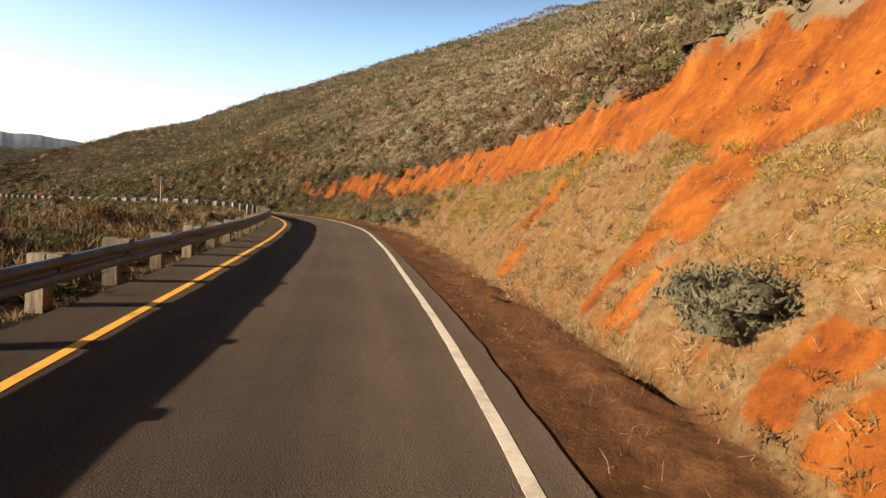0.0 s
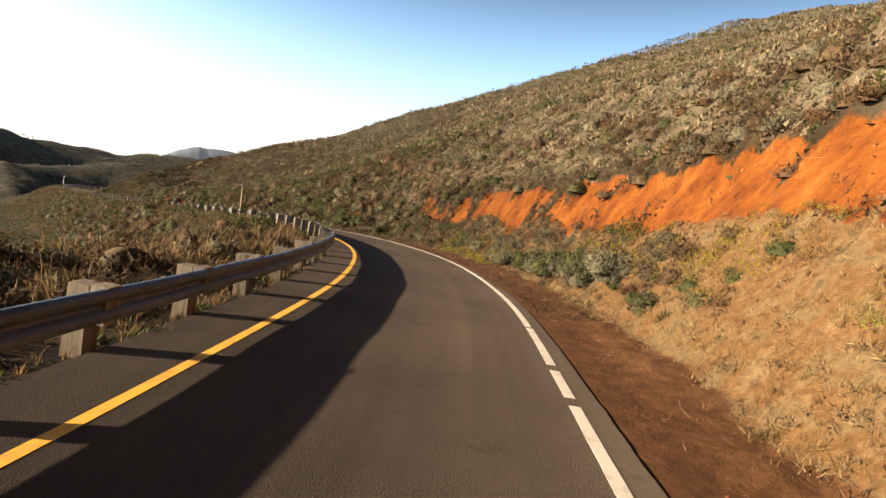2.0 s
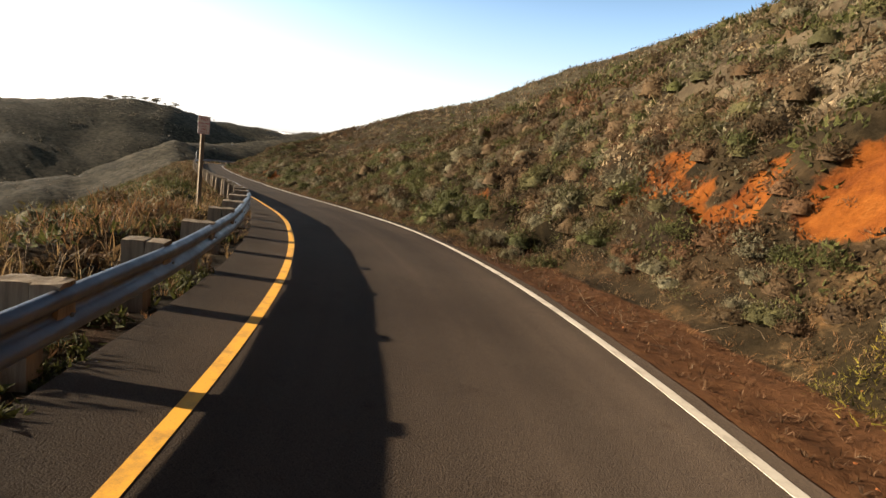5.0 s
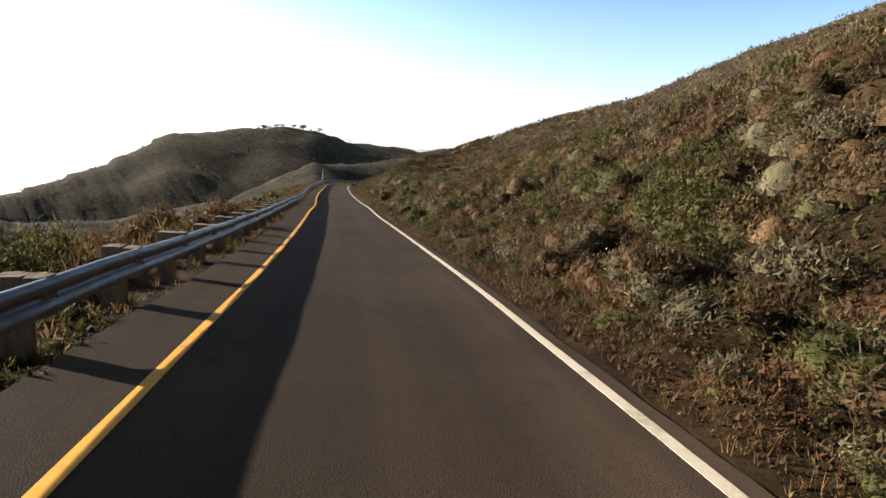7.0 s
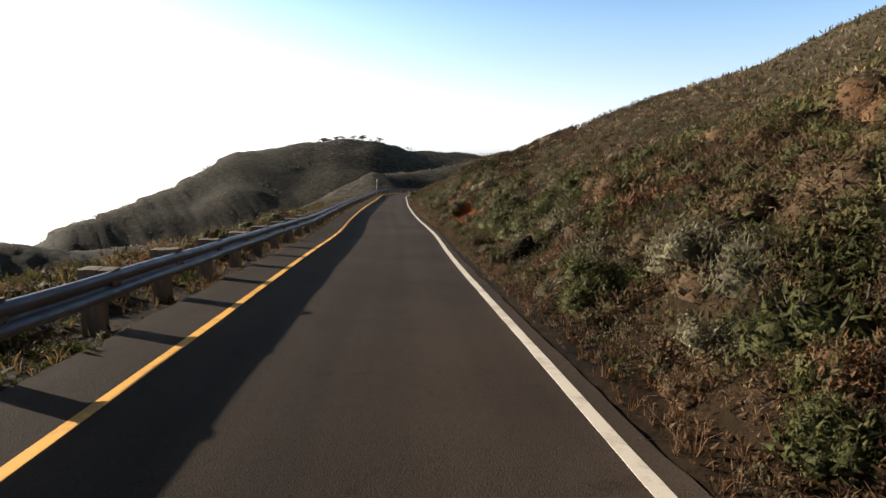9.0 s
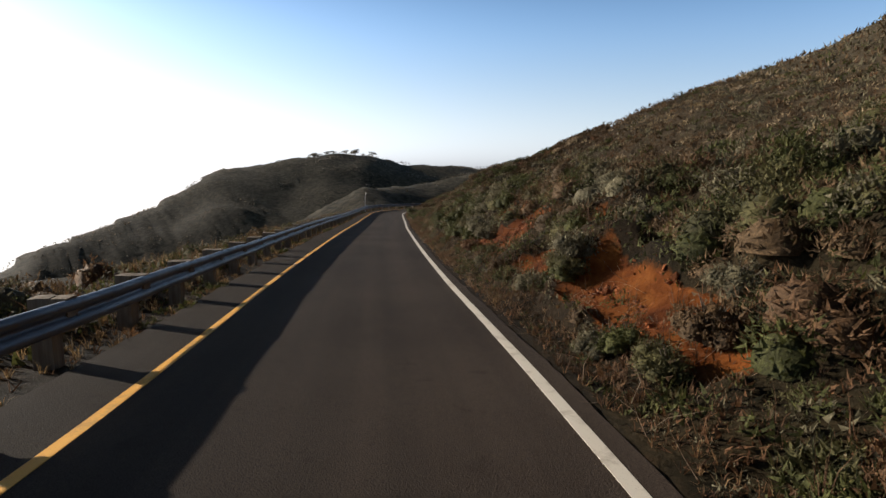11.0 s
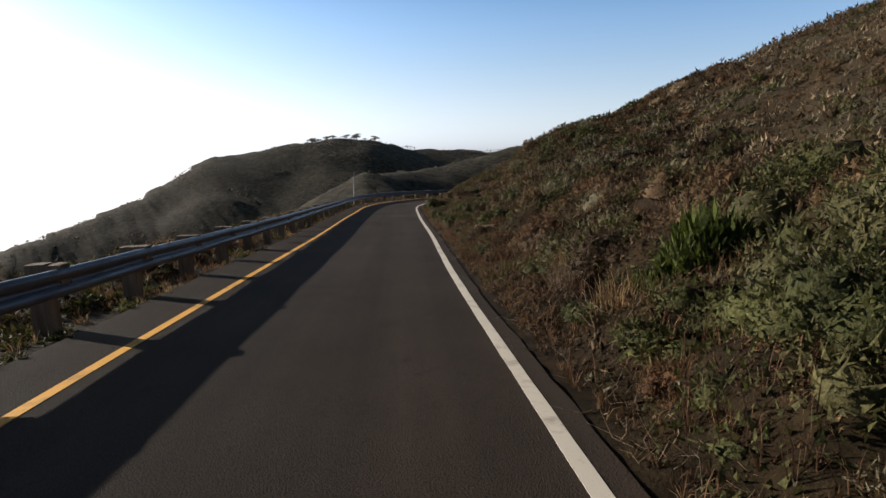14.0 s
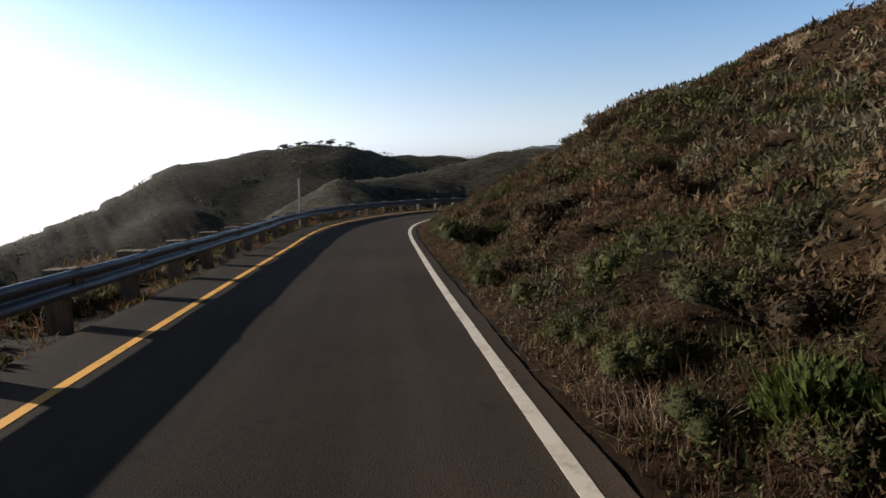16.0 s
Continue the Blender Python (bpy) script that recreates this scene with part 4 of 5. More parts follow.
def stuff(name, arrays, material, label, category="scrub", soft=True):
    off, vs, fs = 0, [], []
    for v, f in arrays:
        vs.append(v)
        fs.append(f + off)
        off += len(v)
    me = mesh_from(name, np.vstack(vs), np.vstack(fs), material, soft)
    return tagged(new(name, me), label, category, kind="stuff")


KINDS = {k: [] for k in ("sage", "dry", "green", "grey", "pale")}


def leaf_cover(x, y, size, road=None, base=None, limits=None, slim=0.2):
    """Leaves on the scrub's tops at random points; kinds go from bush to bush."""
    z, s, u = land(x, y, road, base)
    h, name = canopy(s, u, x, y)
    ok = (h > 0.02) & ((u > 2.14) | (u < -2.8))
    if limits:
        ok &= (u > limits[0]) & (u < limits[1])
    x, y, z, h, name, s, u = (q[ok] for q in (x, y, z, h, name, s, u))
    n = len(x)
    p = np.stack([x, y, z + h * RNG.uniform(0.62, 1.04, n)], 1)
    step = max(0.06, size * 0.5)
    if size < 0.2:
        hx, hy = canopy(s, u, x + step, y)[0] - h, canopy(s, u, x, y + step)[0] - h
    else:
        hx, hy = RNG.normal(0, step * 0.6, n), RNG.normal(0, step * 0.6, n)
    nrm = np.stack([np.clip(-hx / step, -2, 2), np.clip(-hy / step, -2, 2), np.ones(n)], 1)
    nrm /= np.linalg.norm(nrm, axis=1)[:, None]
    ax = nrm * 0.4 + np.array([0, 0, 0.3]) + RNG.normal(size=(n, 3)) * 0.6
    ax /= np.linalg.norm(ax, axis=1)[:, None]
    side = np.cross(ax, nrm + RNG.normal(size=(n, 3)) * 0.35)
    side /= np.linalg.norm(side, axis=1)[:, None] + 1e-9
    ln = size * RNG.uniform(0.5, 1.5, n)[:, None]
    v = np.stack([p - side * ln * slim, p + side * ln * slim, p + ax * ln], 1)
    patch = fnoise(x, y, 14, 55) * 0.22
    green = np.interp(s, [-20, 26, 45, 60, 118, 165], [0.02, 0.04, 0.10, 0.24, 0.24, 0.14]) * np.where(np.abs(u) > 14, 0.5, 1) + np.where(u < 0, 0.08, 0)
    q = np.clip(name + patch, 0, 0.999) * np.where((s > 50) & (u > 0) & (u < 20), 0.93, 1.0)
    kind = np.where(q < 0.46, 0, np.where(q < 0.46 + (0.46 - green), 1, np.where(q < 0.92, 2, 3)))
    high = np.maximum(smooth(12, 22, u), smooth(6, 8, u) * smooth(62, 50, s))
    kind = np.where((kind < 2) & (np.mod(name * 37.7, 1.0) < 0.75 * high * np.interp(s, [40, 90, 140], [1, 0.6, 0.4])), 4, kind)
    for k, key in enumerate(("sage", "dry", "green", "grey", "pale")):
        m = v[kind == k].reshape(-1, 3)
        if len(m):
            KINDS[key].append((m, np.arange(len(m)).reshape(-1, 3)))


def band(s0, s1, u0, u1, density, size, line=None, slim=0.2):
    n = int((s1 - s0) * abs(u1 - u0) * density)
    s, u = RNG.uniform(s0, s1, n), RNG.uniform(min(u0, u1), max(u0, u1), n)
    if line == "hill":
        bx, by = np.interp(s, S_BASE, BASE[:, 0]), np.interp(s, S_BASE, BASE[:, 1])
        dx, dy = np.interp(s, S_BASE, D_BASE[:, 0]), np.interp(s, S_BASE, D_BASE[:, 1])
        leaf_cover(bx + u * dy, by - u * dx, size, base=(s, u, np.interp(s, S_BASE, BASE[:, 2])))
    else:
        x, y, zr = on_road(s, u)
        leaf_cover(x, y, size, road=(s, u, zr), slim=slim)


band(52, 150, 2.2, 4.2, 320, 0.065, None, 0.26)
band(24, 160, 4.2, 5.8, 230, 0.10, None, 0.28)
band(-14, 170, 5.8, 9.0, 170, 0.13, None, 0.27)
band(-16, 196, 9.0, 17, 60, 0.19, None, 0.25)
band(-18, 215, 17, 50, 22, 0.30, "hill")
band(-20, 350, 50, 140, 3.4, 0.6, "hill")
band(-20, 350, 140, 300, 1.2, 1.0, "hill")
band(-14, 170, -9, -3.3, 80, 0.13, None, 0.25)
band(-14, 195, -22, -9, 28, 0.22)
band(-14, 195, -60, -22, 7, 0.46)
stuff("sage_scrub", KINDS["sage"], SAGE, "grey-brown coastal sage scrub covering the hillside")
stuff("dry_scrub", KINDS["dry"], HEATH, "dry brown scrub and heath on the slopes")
stuff("green_scrub", KINDS["green"], GREEN, "low dark green bushes among the scrub")
stuff("pale_scrub", KINDS["pale"], PALE, "pale tan-grey scrub high on the hillside")
stuff("grey_scrub", KINDS["grey"], GREY, "silvery grey-green bushes among the scrub")


def far_scrub():
    n = 150000
    th, r = RNG.uniform(15, 130, n), np.sqrt(RNG.uniform(80**2, 520**2, n))
    x, y = OX - np.sin(np.radians(th)) * r, OY + np.cos(np.radians(th)) * r
    z, s, u = land(x, y)
    ok = ((u < -55) | ((u > 20) & (s > 185)) | (s > 205)) & (fnoise(x, y, 9, 95) > -0.25)
    x, y, z, r = x[ok], y[ok], z[ok], r[ok]
    m = len(x)
    ax = RNG.normal(size=(m, 3)) * 0.5 + np.array([0, 0, 0.6])
    ax /= np.linalg.norm(ax, axis=1)[:, None]
    side = np.cross(ax, RNG.normal(size=(m, 3)))
    side /= np.linalg.norm(side, axis=1)[:, None]
    ln = (RNG.uniform(0.3, 0.65, m) * (0.7 + r / 500))[:, None]
    p = np.stack([x, y, z + RNG.uniform(-0.3, 0.25, m)], 1)
    v = np.stack([p - side * ln * 0.5, p + side * ln * 0.5, p + ax * ln], 1).reshape(-1, 3)
    return v, np.arange(len(v)).reshape(-1, 3)


stuff("far_scrub", [far_scrub()], HAZED_LEAF, "scrub on the far hills across the valley, paled as if by haze")


def r_between(n, a, b):
    return RNG.uniform(a, b, n)


# grasses
G = []
c, s_, u_ = scatter(-8, 50, 3.2, 6.2, 100, lambda s, u, x, y, r, d, t: np.maximum(smooth(0.2, 0.7, t) * (1 - 0.85 * smooth(0.4, 0.8, r)), 0.16 * (s < 7)) * (1 - 0.9 * smooth(0.4, 0.8, d)))
G.append(tuft_arrays(c, r_between(len(c), 0.04, 0.2), 6, 0.003, 1.5))
c, s_, u_ = scatter(48, 195, 2.2, 4.2, 10, lambda s, u, x, y, r, d, t: np.where(u < 2.6, 0.25, 0.8) * (0.35 + 0.65 * (fnoise(x, y, 2.5, 71) > 0)))
B_ = [tuft_arrays(c, r_between(len(c), 0.08, 0.42), 8, 0.004, 0.8)]
c, s_, u_ = scatter(48, 170, 4.2, 9, 1.6)
B_.append(tuft_arrays(c, r_between(len(c), 0.2, 0.5), 8, 0.006, 0.7))
c, s_, u_ = scatter(-16, 195, -3.7, -2.66, 22, lambda s, u, x, y, r, d, t: 0.25 + 0.75 * (fnoise(x, y, 1.3, 72) > 0.1))
G.append(tuft_arrays(c, r_between(len(c), 0.05, 0.22), 9, 0.006, 1.0))
c, s_, u_ = scatter(60, 160, -12, -3.7, 4, lambda s, u, x, y, r, d, t: 0.3 + 0.7 * (fnoise(x, y, 3.0, 73) > -0.1))
G.append(tuft_arrays(c, r_between(len(c), 0.15, 0.5), 8, 0.008, 0.7))
c, s_, u_ = scatter(-8, 66, -14, -3.5, 9, lambda s, u, x, y, r, d, t: 0.25 + 0.75 * (fnoise(x, y, 3.4, 75) > -0.15))
G.append(tuft_arrays(c, r_between(len(c), 0.18, 0.5), 6, 0.009, 0.8))


def brownish(s, u, x, y, r, d, t):
    return (0.12 + 0.88 * (fnoise(x, y, 2.2, 78) > 0.08)) * (1 - 0.8 * smooth(0.4, 0.8, r))


for s0, s1, u0, u1, dens, h0, h1, w in ((46, 168, 2.15, 3.2, 60, 0.05, 0.22, 0.004), (46, 168, 3.4, 6.0, 9, 0.12, 0.36, 0.005), (46, 180, 6.0, 12.0, 3, 0.2, 0.45, 0.008), (-14, 46, 7.0, 14.0, 2.5, 0.2, 0.5, 0.009)):
    c, s_, u_ = scatter(s0, s1, u0, u1, dens, brownish)
    B_.append(tuft_arrays(c, r_between(len(c), h0, h1), 5, w, 0.9))
c, s_, u_ = scatter(-10, 190, -9, -3.4, 4, brownish)
B_.append(tuft_arrays(c, r_between(len(c), 0.15, 0.5), 7, 0.008, 0.8))
c, s_, u_ = scatter(26, 165, 2.2, 3.6, 40)
B_.append(tuft_arrays(c, r_between(len(c), 0.03, 0.12), 4, 0.006, 1.8))
c, s_, u_ = scatter(-10, 165, -5.5, -2.75, 12)
B_.append(tuft_arrays(c, r_between(len(c), 0.04, 0.16), 4, 0.007, 1.6))
c, s_, u_ = scatter(108, 136, 2.2, 3.3, 48, lambda s, u, x, y, r, d, t: 0.3 + 0.7 * (fnoise(x, y, 1.6, 70) > -0.1))
B_.append(tuft_arrays(c, r_between(len(c), 0.1, 0.34), 6, 0.004, 0.8))
stuff("brown_stalks", B_, BROWN, "reddish brown dead stalks and grass among the scrub", "grass")
# matted clumps of last year's grass on the talus
c, s_, u_ = scatter(-6, 50, 3.6, 6.2, 24, lambda s, u, x, y, r, d, t: smooth(0.3, 0.8, t) * (1 - 0.8 * smooth(0.4, 0.8, r)))
G.append(leaf_arrays(c - np.array([0, 0, 0.02]), r_between(len(c), 0.07, 0.2), r_between(len(c), 0.05, 0.16), 26, 0.6, 0.09, 0.5))
c, s_, u_ = scatter(50, 165, 2.15, 2.9, 25)
G.append(tuft_arrays(c, r_between(len(c), 0.04, 0.16), 5, 0.004, 1.3))
stuff("dry_grass", G, STRAW, "straw-coloured dry grass on the banks and verges", "grass")

W_ = []
c, s_, u_ = scatter(-16, 195, -3.7, -2.66, 16, lambda s, u, x, y, r, d, t: (fnoise(x, y, 1.6, 74) > 0.15) * 1.0)
W_.append(leaf_arrays(c, r_between(len(c), 0.05, 0.17), r_between(len(c), 0.04, 0.14), 26, 0.6, 0.3))
c, s_, u_ = scatter(48, 195, 2.5, 5.5, 2.2)
W_.append(leaf_arrays(c, r_between(len(c), 0.08, 0.25), r_between(len(c), 0.1, 0.3), 40, 0.4, 0.16))
stuff("green_weeds", W_, GREEN, "small green weeds along the road's edges", "weeds")

O_ = []
c, s_, u_ = scatter(-6, 50, 3.7, 6.2, 5, lambda s, u, x, y, r, d, t: 1 - 0.6 * smooth(0.5, 0.9, r))
O_.append(leaf_arrays(c - np.array([0, 0, 0.02]), r_between(len(c), 0.06, 0.2), r_between(len(c), 0.05, 0.15), 40, 0.45, 0.1, 0.5))
stuff("low_herbs", O_, SAGE, "small grey-brown herbs in the dry grass", "weeds")
Y_ = []
c, s_, u_ = scatter(1, 34, 4.6, 6.0, 26, lambda s, u, x, y, r, d, t: smooth(0.7, 1.1, u - toe_at(s)) * (1 - smooth(0.5, 0.9, r)) * (fnoise(x, y, 2.2, 76) > -0.15))
Y_.append(leaf_arrays(c, r_between(len(c), 0.10, 0.26), r_between(len(c), 0.08, 0.2), 70, 0.3, 0.06, 0.5))
c, s_, u_ = scatter(-6, 20, 3.6, 6.4, 15, lambda s, u, x, y, r, d, t: (fnoise(x, y, 1.4, 77) > 0.25) * 1.0)
Y_.append(leaf_arrays(c, r_between(len(c), 0.06, 0.16), r_between(len(c), 0.05, 0.14), 26, 0.6, 0.12, 0.7))
c, s_, u_ = scatter(36.2, 42.5, 3.4, 4.9, 17, lambda s, u, x, y, r, d, t: 0.55 + 0.45 * (fnoise(x, y, 1.2, 79) > -0.1))
Y_.append(leaf_arrays(c, r_between(len(c), 0.12, 0.3), r_between(len(c), 0.15, 0.4), 90, 0.32, 0.06, 0.7))
stuff("yellow_broom", Y_, GOLD, "yellow-green flowering weeds on the bank", "weeds")

# feathery low shrubs, close together
LOW = {"sage": [], "brown": [], "green": [], "grey": []}
for s0, s1, u0, u1, dens, r0, r1, h0, h1, k in ((48, 150, 2.3, 3.4, 7, 0.07, 0.20, 0.10, 0.26, 80), (26, 152, 3.6, 5.2, 3, 0.12, 0.30, 0.16, 0.38, 90), (0, 150, -7.5, -3.6, 2.0, 0.12, 0.3, 0.14, 0.34, 80)):
    c, s_, u_ = scatter(s0, s1, u0, u1, dens, lambda s, u, x, y, r, d, t: 1 - 0.85 * smooth(0.4, 0.8, r))
    mood = fnoise(c[:, 0], c[:, 1], 1.9, 88) + RNG.uniform(-0.45, 0.45, len(c))
    which = np.where(mood < -0.12, 2, np.where(mood < 0.2, 0, np.where(mood < 0.42, 1, 3)))
    which = np.where((which == 3) & (s_ > 118), 1, which)
    for q, key in enumerate(LOW):
        m = which == q
        if m.any():
            LOW[key].append(leaf_arrays(c[m] - np.array([0, 0, 0.03]), r_between(m.sum(), r0, r1), r_between(m.sum(), h0, h1), k, 0.24, 0.085, 0.6, 0.45))
for key, m_, label in (("sage", SAGE, "feathery grey-brown sage shrubs on the bank"), ("brown", BROWN, "dead brown twiggy shrubs on the bank"), ("green", OLIVE, "low olive-green shrubs on the bank"), ("grey", GREY, "low silvery shrubs on the bank")):
    stuff(key + "_shrubs", LOW[key], m_, label)

# round bushes, close together, kinds in patches
ROUND = {k: [] for k in ("sage", "brown", "olive", "grey", "green")}


def not_bare(s, u, x, y, r, d, t):
    return 1 - smooth(0.3, 0.6, r)


for s0, s1, u0, u1, dens, r0, r1, k in ((48, 162, 2.3, 3.2, 6.0, 0.08, 0.22, 100), (48, 165, 5.6, 10.0, 1.0, 0.3, 0.7, 220), (48, 162, 2.75, 9.5, 2.1, 0.2, 0.58, 230), (24, 50, 4.2, 6.4, 2.6, 0.16, 0.4, 200), (-12, 50, 6.3, 10, 2.2, 0.22, 0.5, 180), (-12, 30, 6.1, 7.6, 3.0, 0.16, 0.36, 150), (-14, 190, 9.5, 30, 0.34, 0.4, 0.95, 150), (50, 160, -10, -3.9, 0.7, 0.25, 0.6, 180), (-6, 50, -12, -4.2, 0.22, 0.3, 0.65, 200)):
    c, s_, u_ = scatter(s0, s1, u0, u1, dens, not_bare)
    n = len(c)
    rad = np.minimum(r_between(n, r0, r1), 0.08 + 0.24 * np.maximum(np.abs(u_) - 2.15, 0.2)) * np.interp(s_, [128, 142], [1.0, 0.6])
    mood = fnoise(c[:, 0], c[:, 1], 5.0, 61) * 0.9 + RNG.uniform(-0.5, 0.5, n)
    late, early = smooth(112, 124, s_), smooth(52, 40, s_)
    lim = np.stack([-0.34 - 0.1 * late - 0.3 * early, -0.02 - 0.22 * late - 0.4 * early, 0.30 - 0.1 * late, 0.55 + 0.2 * late - 0.2 * early], 1)
    which = (mood[:, None] > lim).sum(1)
    for q, key in enumerate(("green", "olive", "sage", "brown", "grey")):
        m = which == q
        if m.any():
            ROUND[key].append(bush_arrays(c[m] - np.array([0, 0, 0.28 if u0 > 9 else 0.08]), rad[m], rad[m] * r_between(m.sum(), 0.75, 1.15), k, 0.05 + 0.0045 * max(abs(u0), abs(u1))))
for key, m_, label in (("sage", SAGE, "rounded grey-brown sage bushes crowding the slope"), ("brown", HEATH, "rounded dry brown bushes crowding the slope"), ("olive", OLIVE, "rounded olive-green bushes crowding the slope"), ("grey", GREY, "rounded silvery bushes crowding the slope"), ("green", GREEN, "rounded dark green bushes crowding the slope")):
    stuff(key + "_bushes", ROUND[key], m_, label, "bushes")

# pale dead twigs lying at the road's edge and on the bank
def twig_arrays(c, length, thick):
    n = len(c)
    a, e = RNG.uniform(0, 2 * np.pi, n), RNG.uniform(-0.1, 0.9, n)
    d = np.stack([np.cos(a) * np.cos(e), np.sin(a) * np.cos(e), np.sin(e)], 1) * length[:, None]
    s1 = np.cross(d, RNG.normal(size=(n, 3)))
    s1 /= np.linalg.norm(s1, axis=1)[:, None]
    s2 = np.cross(d, s1)
    s2 /= np.linalg.norm(s2, axis=1)[:, None]
    bend = RNG.normal(size=(n, 3)) * length[:, None] * 0.12
    rings = []
    for t, w in ((0, 1.0), (0.5, 0.7), (1.0, 0.25)):
        m = c + d * t + bend * math.sin(t * 3.1) + np.array([0, 0, 0.015])
        rings += [m + (s1 * math.cos(q) + s2 * math.sin(q)) * (thick * w)[:, None] for q in (0, 2.1, 4.2)]
    v = np.stack(rings, 1).reshape(-1, 3)
    f = []
    for r in (0, 3):
        for q in range(3):
            p = (q + 1) % 3
            f += [(r + q, r + p, r + 3 + p), (r + q, r + 3 + p, r + 3 + q)]
    f = (np.arange(n)[:, None, None] * 9 + np.array(f)[None]).reshape(-1, 3)
    return v, f


T_ = []
c, s_, u_ = scatter(111, 140, 2.13, 2.5, 55, lambda s, u, x, y, r, d, t: (fnoise(s, u * 0, 1.8, 85) > -0.05) * 1.0)
T_.append(twig_arrays(c, r_between(len(c), 0.08, 0.34), r_between(len(c), 0.003, 0.006)))
c, s_, u_ = scatter(92, 150, 2.15, 3.4, 14)
T_.append(twig_arrays(c, r_between(len(c), 0.1, 0.5), r_between(len(c), 0.002, 0.005)))
c, s_, u_ = scatter(44, 195, 2.15, 4.6, 3.5, lambda s, u, x, y, r, d, t: (fnoise(x, y, 2.0, 81) > 0.05) * 1.0)
T_.append(twig_arrays(c, r_between(len(c), 0.12, 0.6), r_between(len(c), 0.002, 0.006)))
c, s_, u_ = scatter(-10, 195, 6.2, 11, 0.8)
T_.append(twig_arrays(c + np.array([0, 0, 0.15]), r_between(len(c), 0.3, 0.8), r_between(len(c), 0.003, 0.008)))
c, s_, u_ = scatter(-10, 50, 2.4, 5.2, 7)
T_.append(twig_arrays(c, r_between(len(c), 0.06, 0.25), r_between(len(c), 0.002, 0.004)))
stuff("dead_twigs", T_, TWIG, "bleached dead twigs and stalks", "twigs")

# crumbs of rock
def rock_arrays(c, r):
    n = len(c)
    base = np.array([(1, 0.3, 0), (-1, -0.2, 0.1), (0.2, 0.8, 0), (-0.1, -0.8, -0.1), (0.5, 0, 0.45), (-0.4, 0, -0.4)], float)
    q = RNG.normal(size=(n, 4))
    w, a, b, g = (q / np.linalg.norm(q, axis=1)[:, None]).T
    turn = np.stack([1 - 2 * (b * b + g * g), 2 * (a * b - w * g), 2 * (a * g + w * b), 2 * (a * b + w * g), 1 - 2 * (a * a + g * g), 2 * (b * g - w * a),
                     2 * (a * g - w * b), 2 * (b * g + w * a), 1 - 2 * (a * a + b * b)], 1).reshape(n, 3, 3)
    shape = base[None] * r[:, None, None] * RNG.uniform(0.55, 1.3, (n, 6, 3))
    v = c[:, None, :] + np.einsum("nij,nkj->nki", turn, shape)
    f = np.array([(0, 2, 4), (2, 1, 4), (1, 3, 4), (3, 0, 4), (2, 0, 5), (1, 2, 5), (3, 1, 5), (0, 3, 5)])
    return v.reshape(-1, 3), (np.arange(n)[:, None, None] * 6 + f[None]).reshape(-1, 3)


R_ = []
c, s_, u_ = scatter(-14, 52, 2.3, 4.6, 16, lambda s, u, x, y, r, d, t: 0.2 + 0.8 * (fnoise(x, y, 0.9, 83) > 0.1))
R_.append(rock_arrays(c, r_between(len(c), 0.006, 0.028)))
c, s_, u_ = scatter(94, 116, 2.9, 5.2, 1300, lambda s, u, x, y, r, d, t: smooth(0.3, 0.8, r))
R_.append(rock_arrays(c - np.array([0, 0, 0.02]), RNG.uniform(0, 1, len(c)) ** 4 * 0.07 + 0.012))
c, s_, u_ = scatter(-10, 60, 5.0, 7.2, 9, lambda s, u, x, y, r, d, t: smooth(0.3, 0.8, r))
R_.append(rock_arrays(c, r_between(len(c), 0.02, 0.07)))
stuff("rock_rubble", R_, ROCK, "crumbled red-brown rock and clods", "rubble", False)


# ---------------------------------------------------------------- single bushes


def tube_bm(points, radii, seg=5):
    bm = bmesh.new()
    rings = []
    for k, (p, r) in enumerate(zip(points, radii)):
        d = (Vector(points[min(k + 1, len(points) - 1)]) - Vector(points[max(k - 1, 0)])).normalized()
        a = d.orthogonal().normalized()
        c = d.cross(a)
        rings.append([bm.verts.new(Vector(p) + (a * math.cos(q * 2 * math.pi / seg) + c * math.sin(q * 2 * math.pi / seg)) * r) for q in range(seg)])
    for r0, r1 in zip(rings, rings[1:]):
        for q in range(seg):
            bm.faces.new((r0[q], r0[(q + 1) % seg], r1[(q + 1) % seg], r1[q]))
    bm.faces.new(rings[0][::-1])
    bm.faces.new(rings[-1])
    return bm


def join_bm(parts):
    out = bmesh.new()
    for bm in parts:
        me = bpy.data.meshes.new("piece")
        bm.to_mesh(me)
        bm.free()
        out.from_mesh(me)
        bpy.data.meshes.remove(me)
    return out


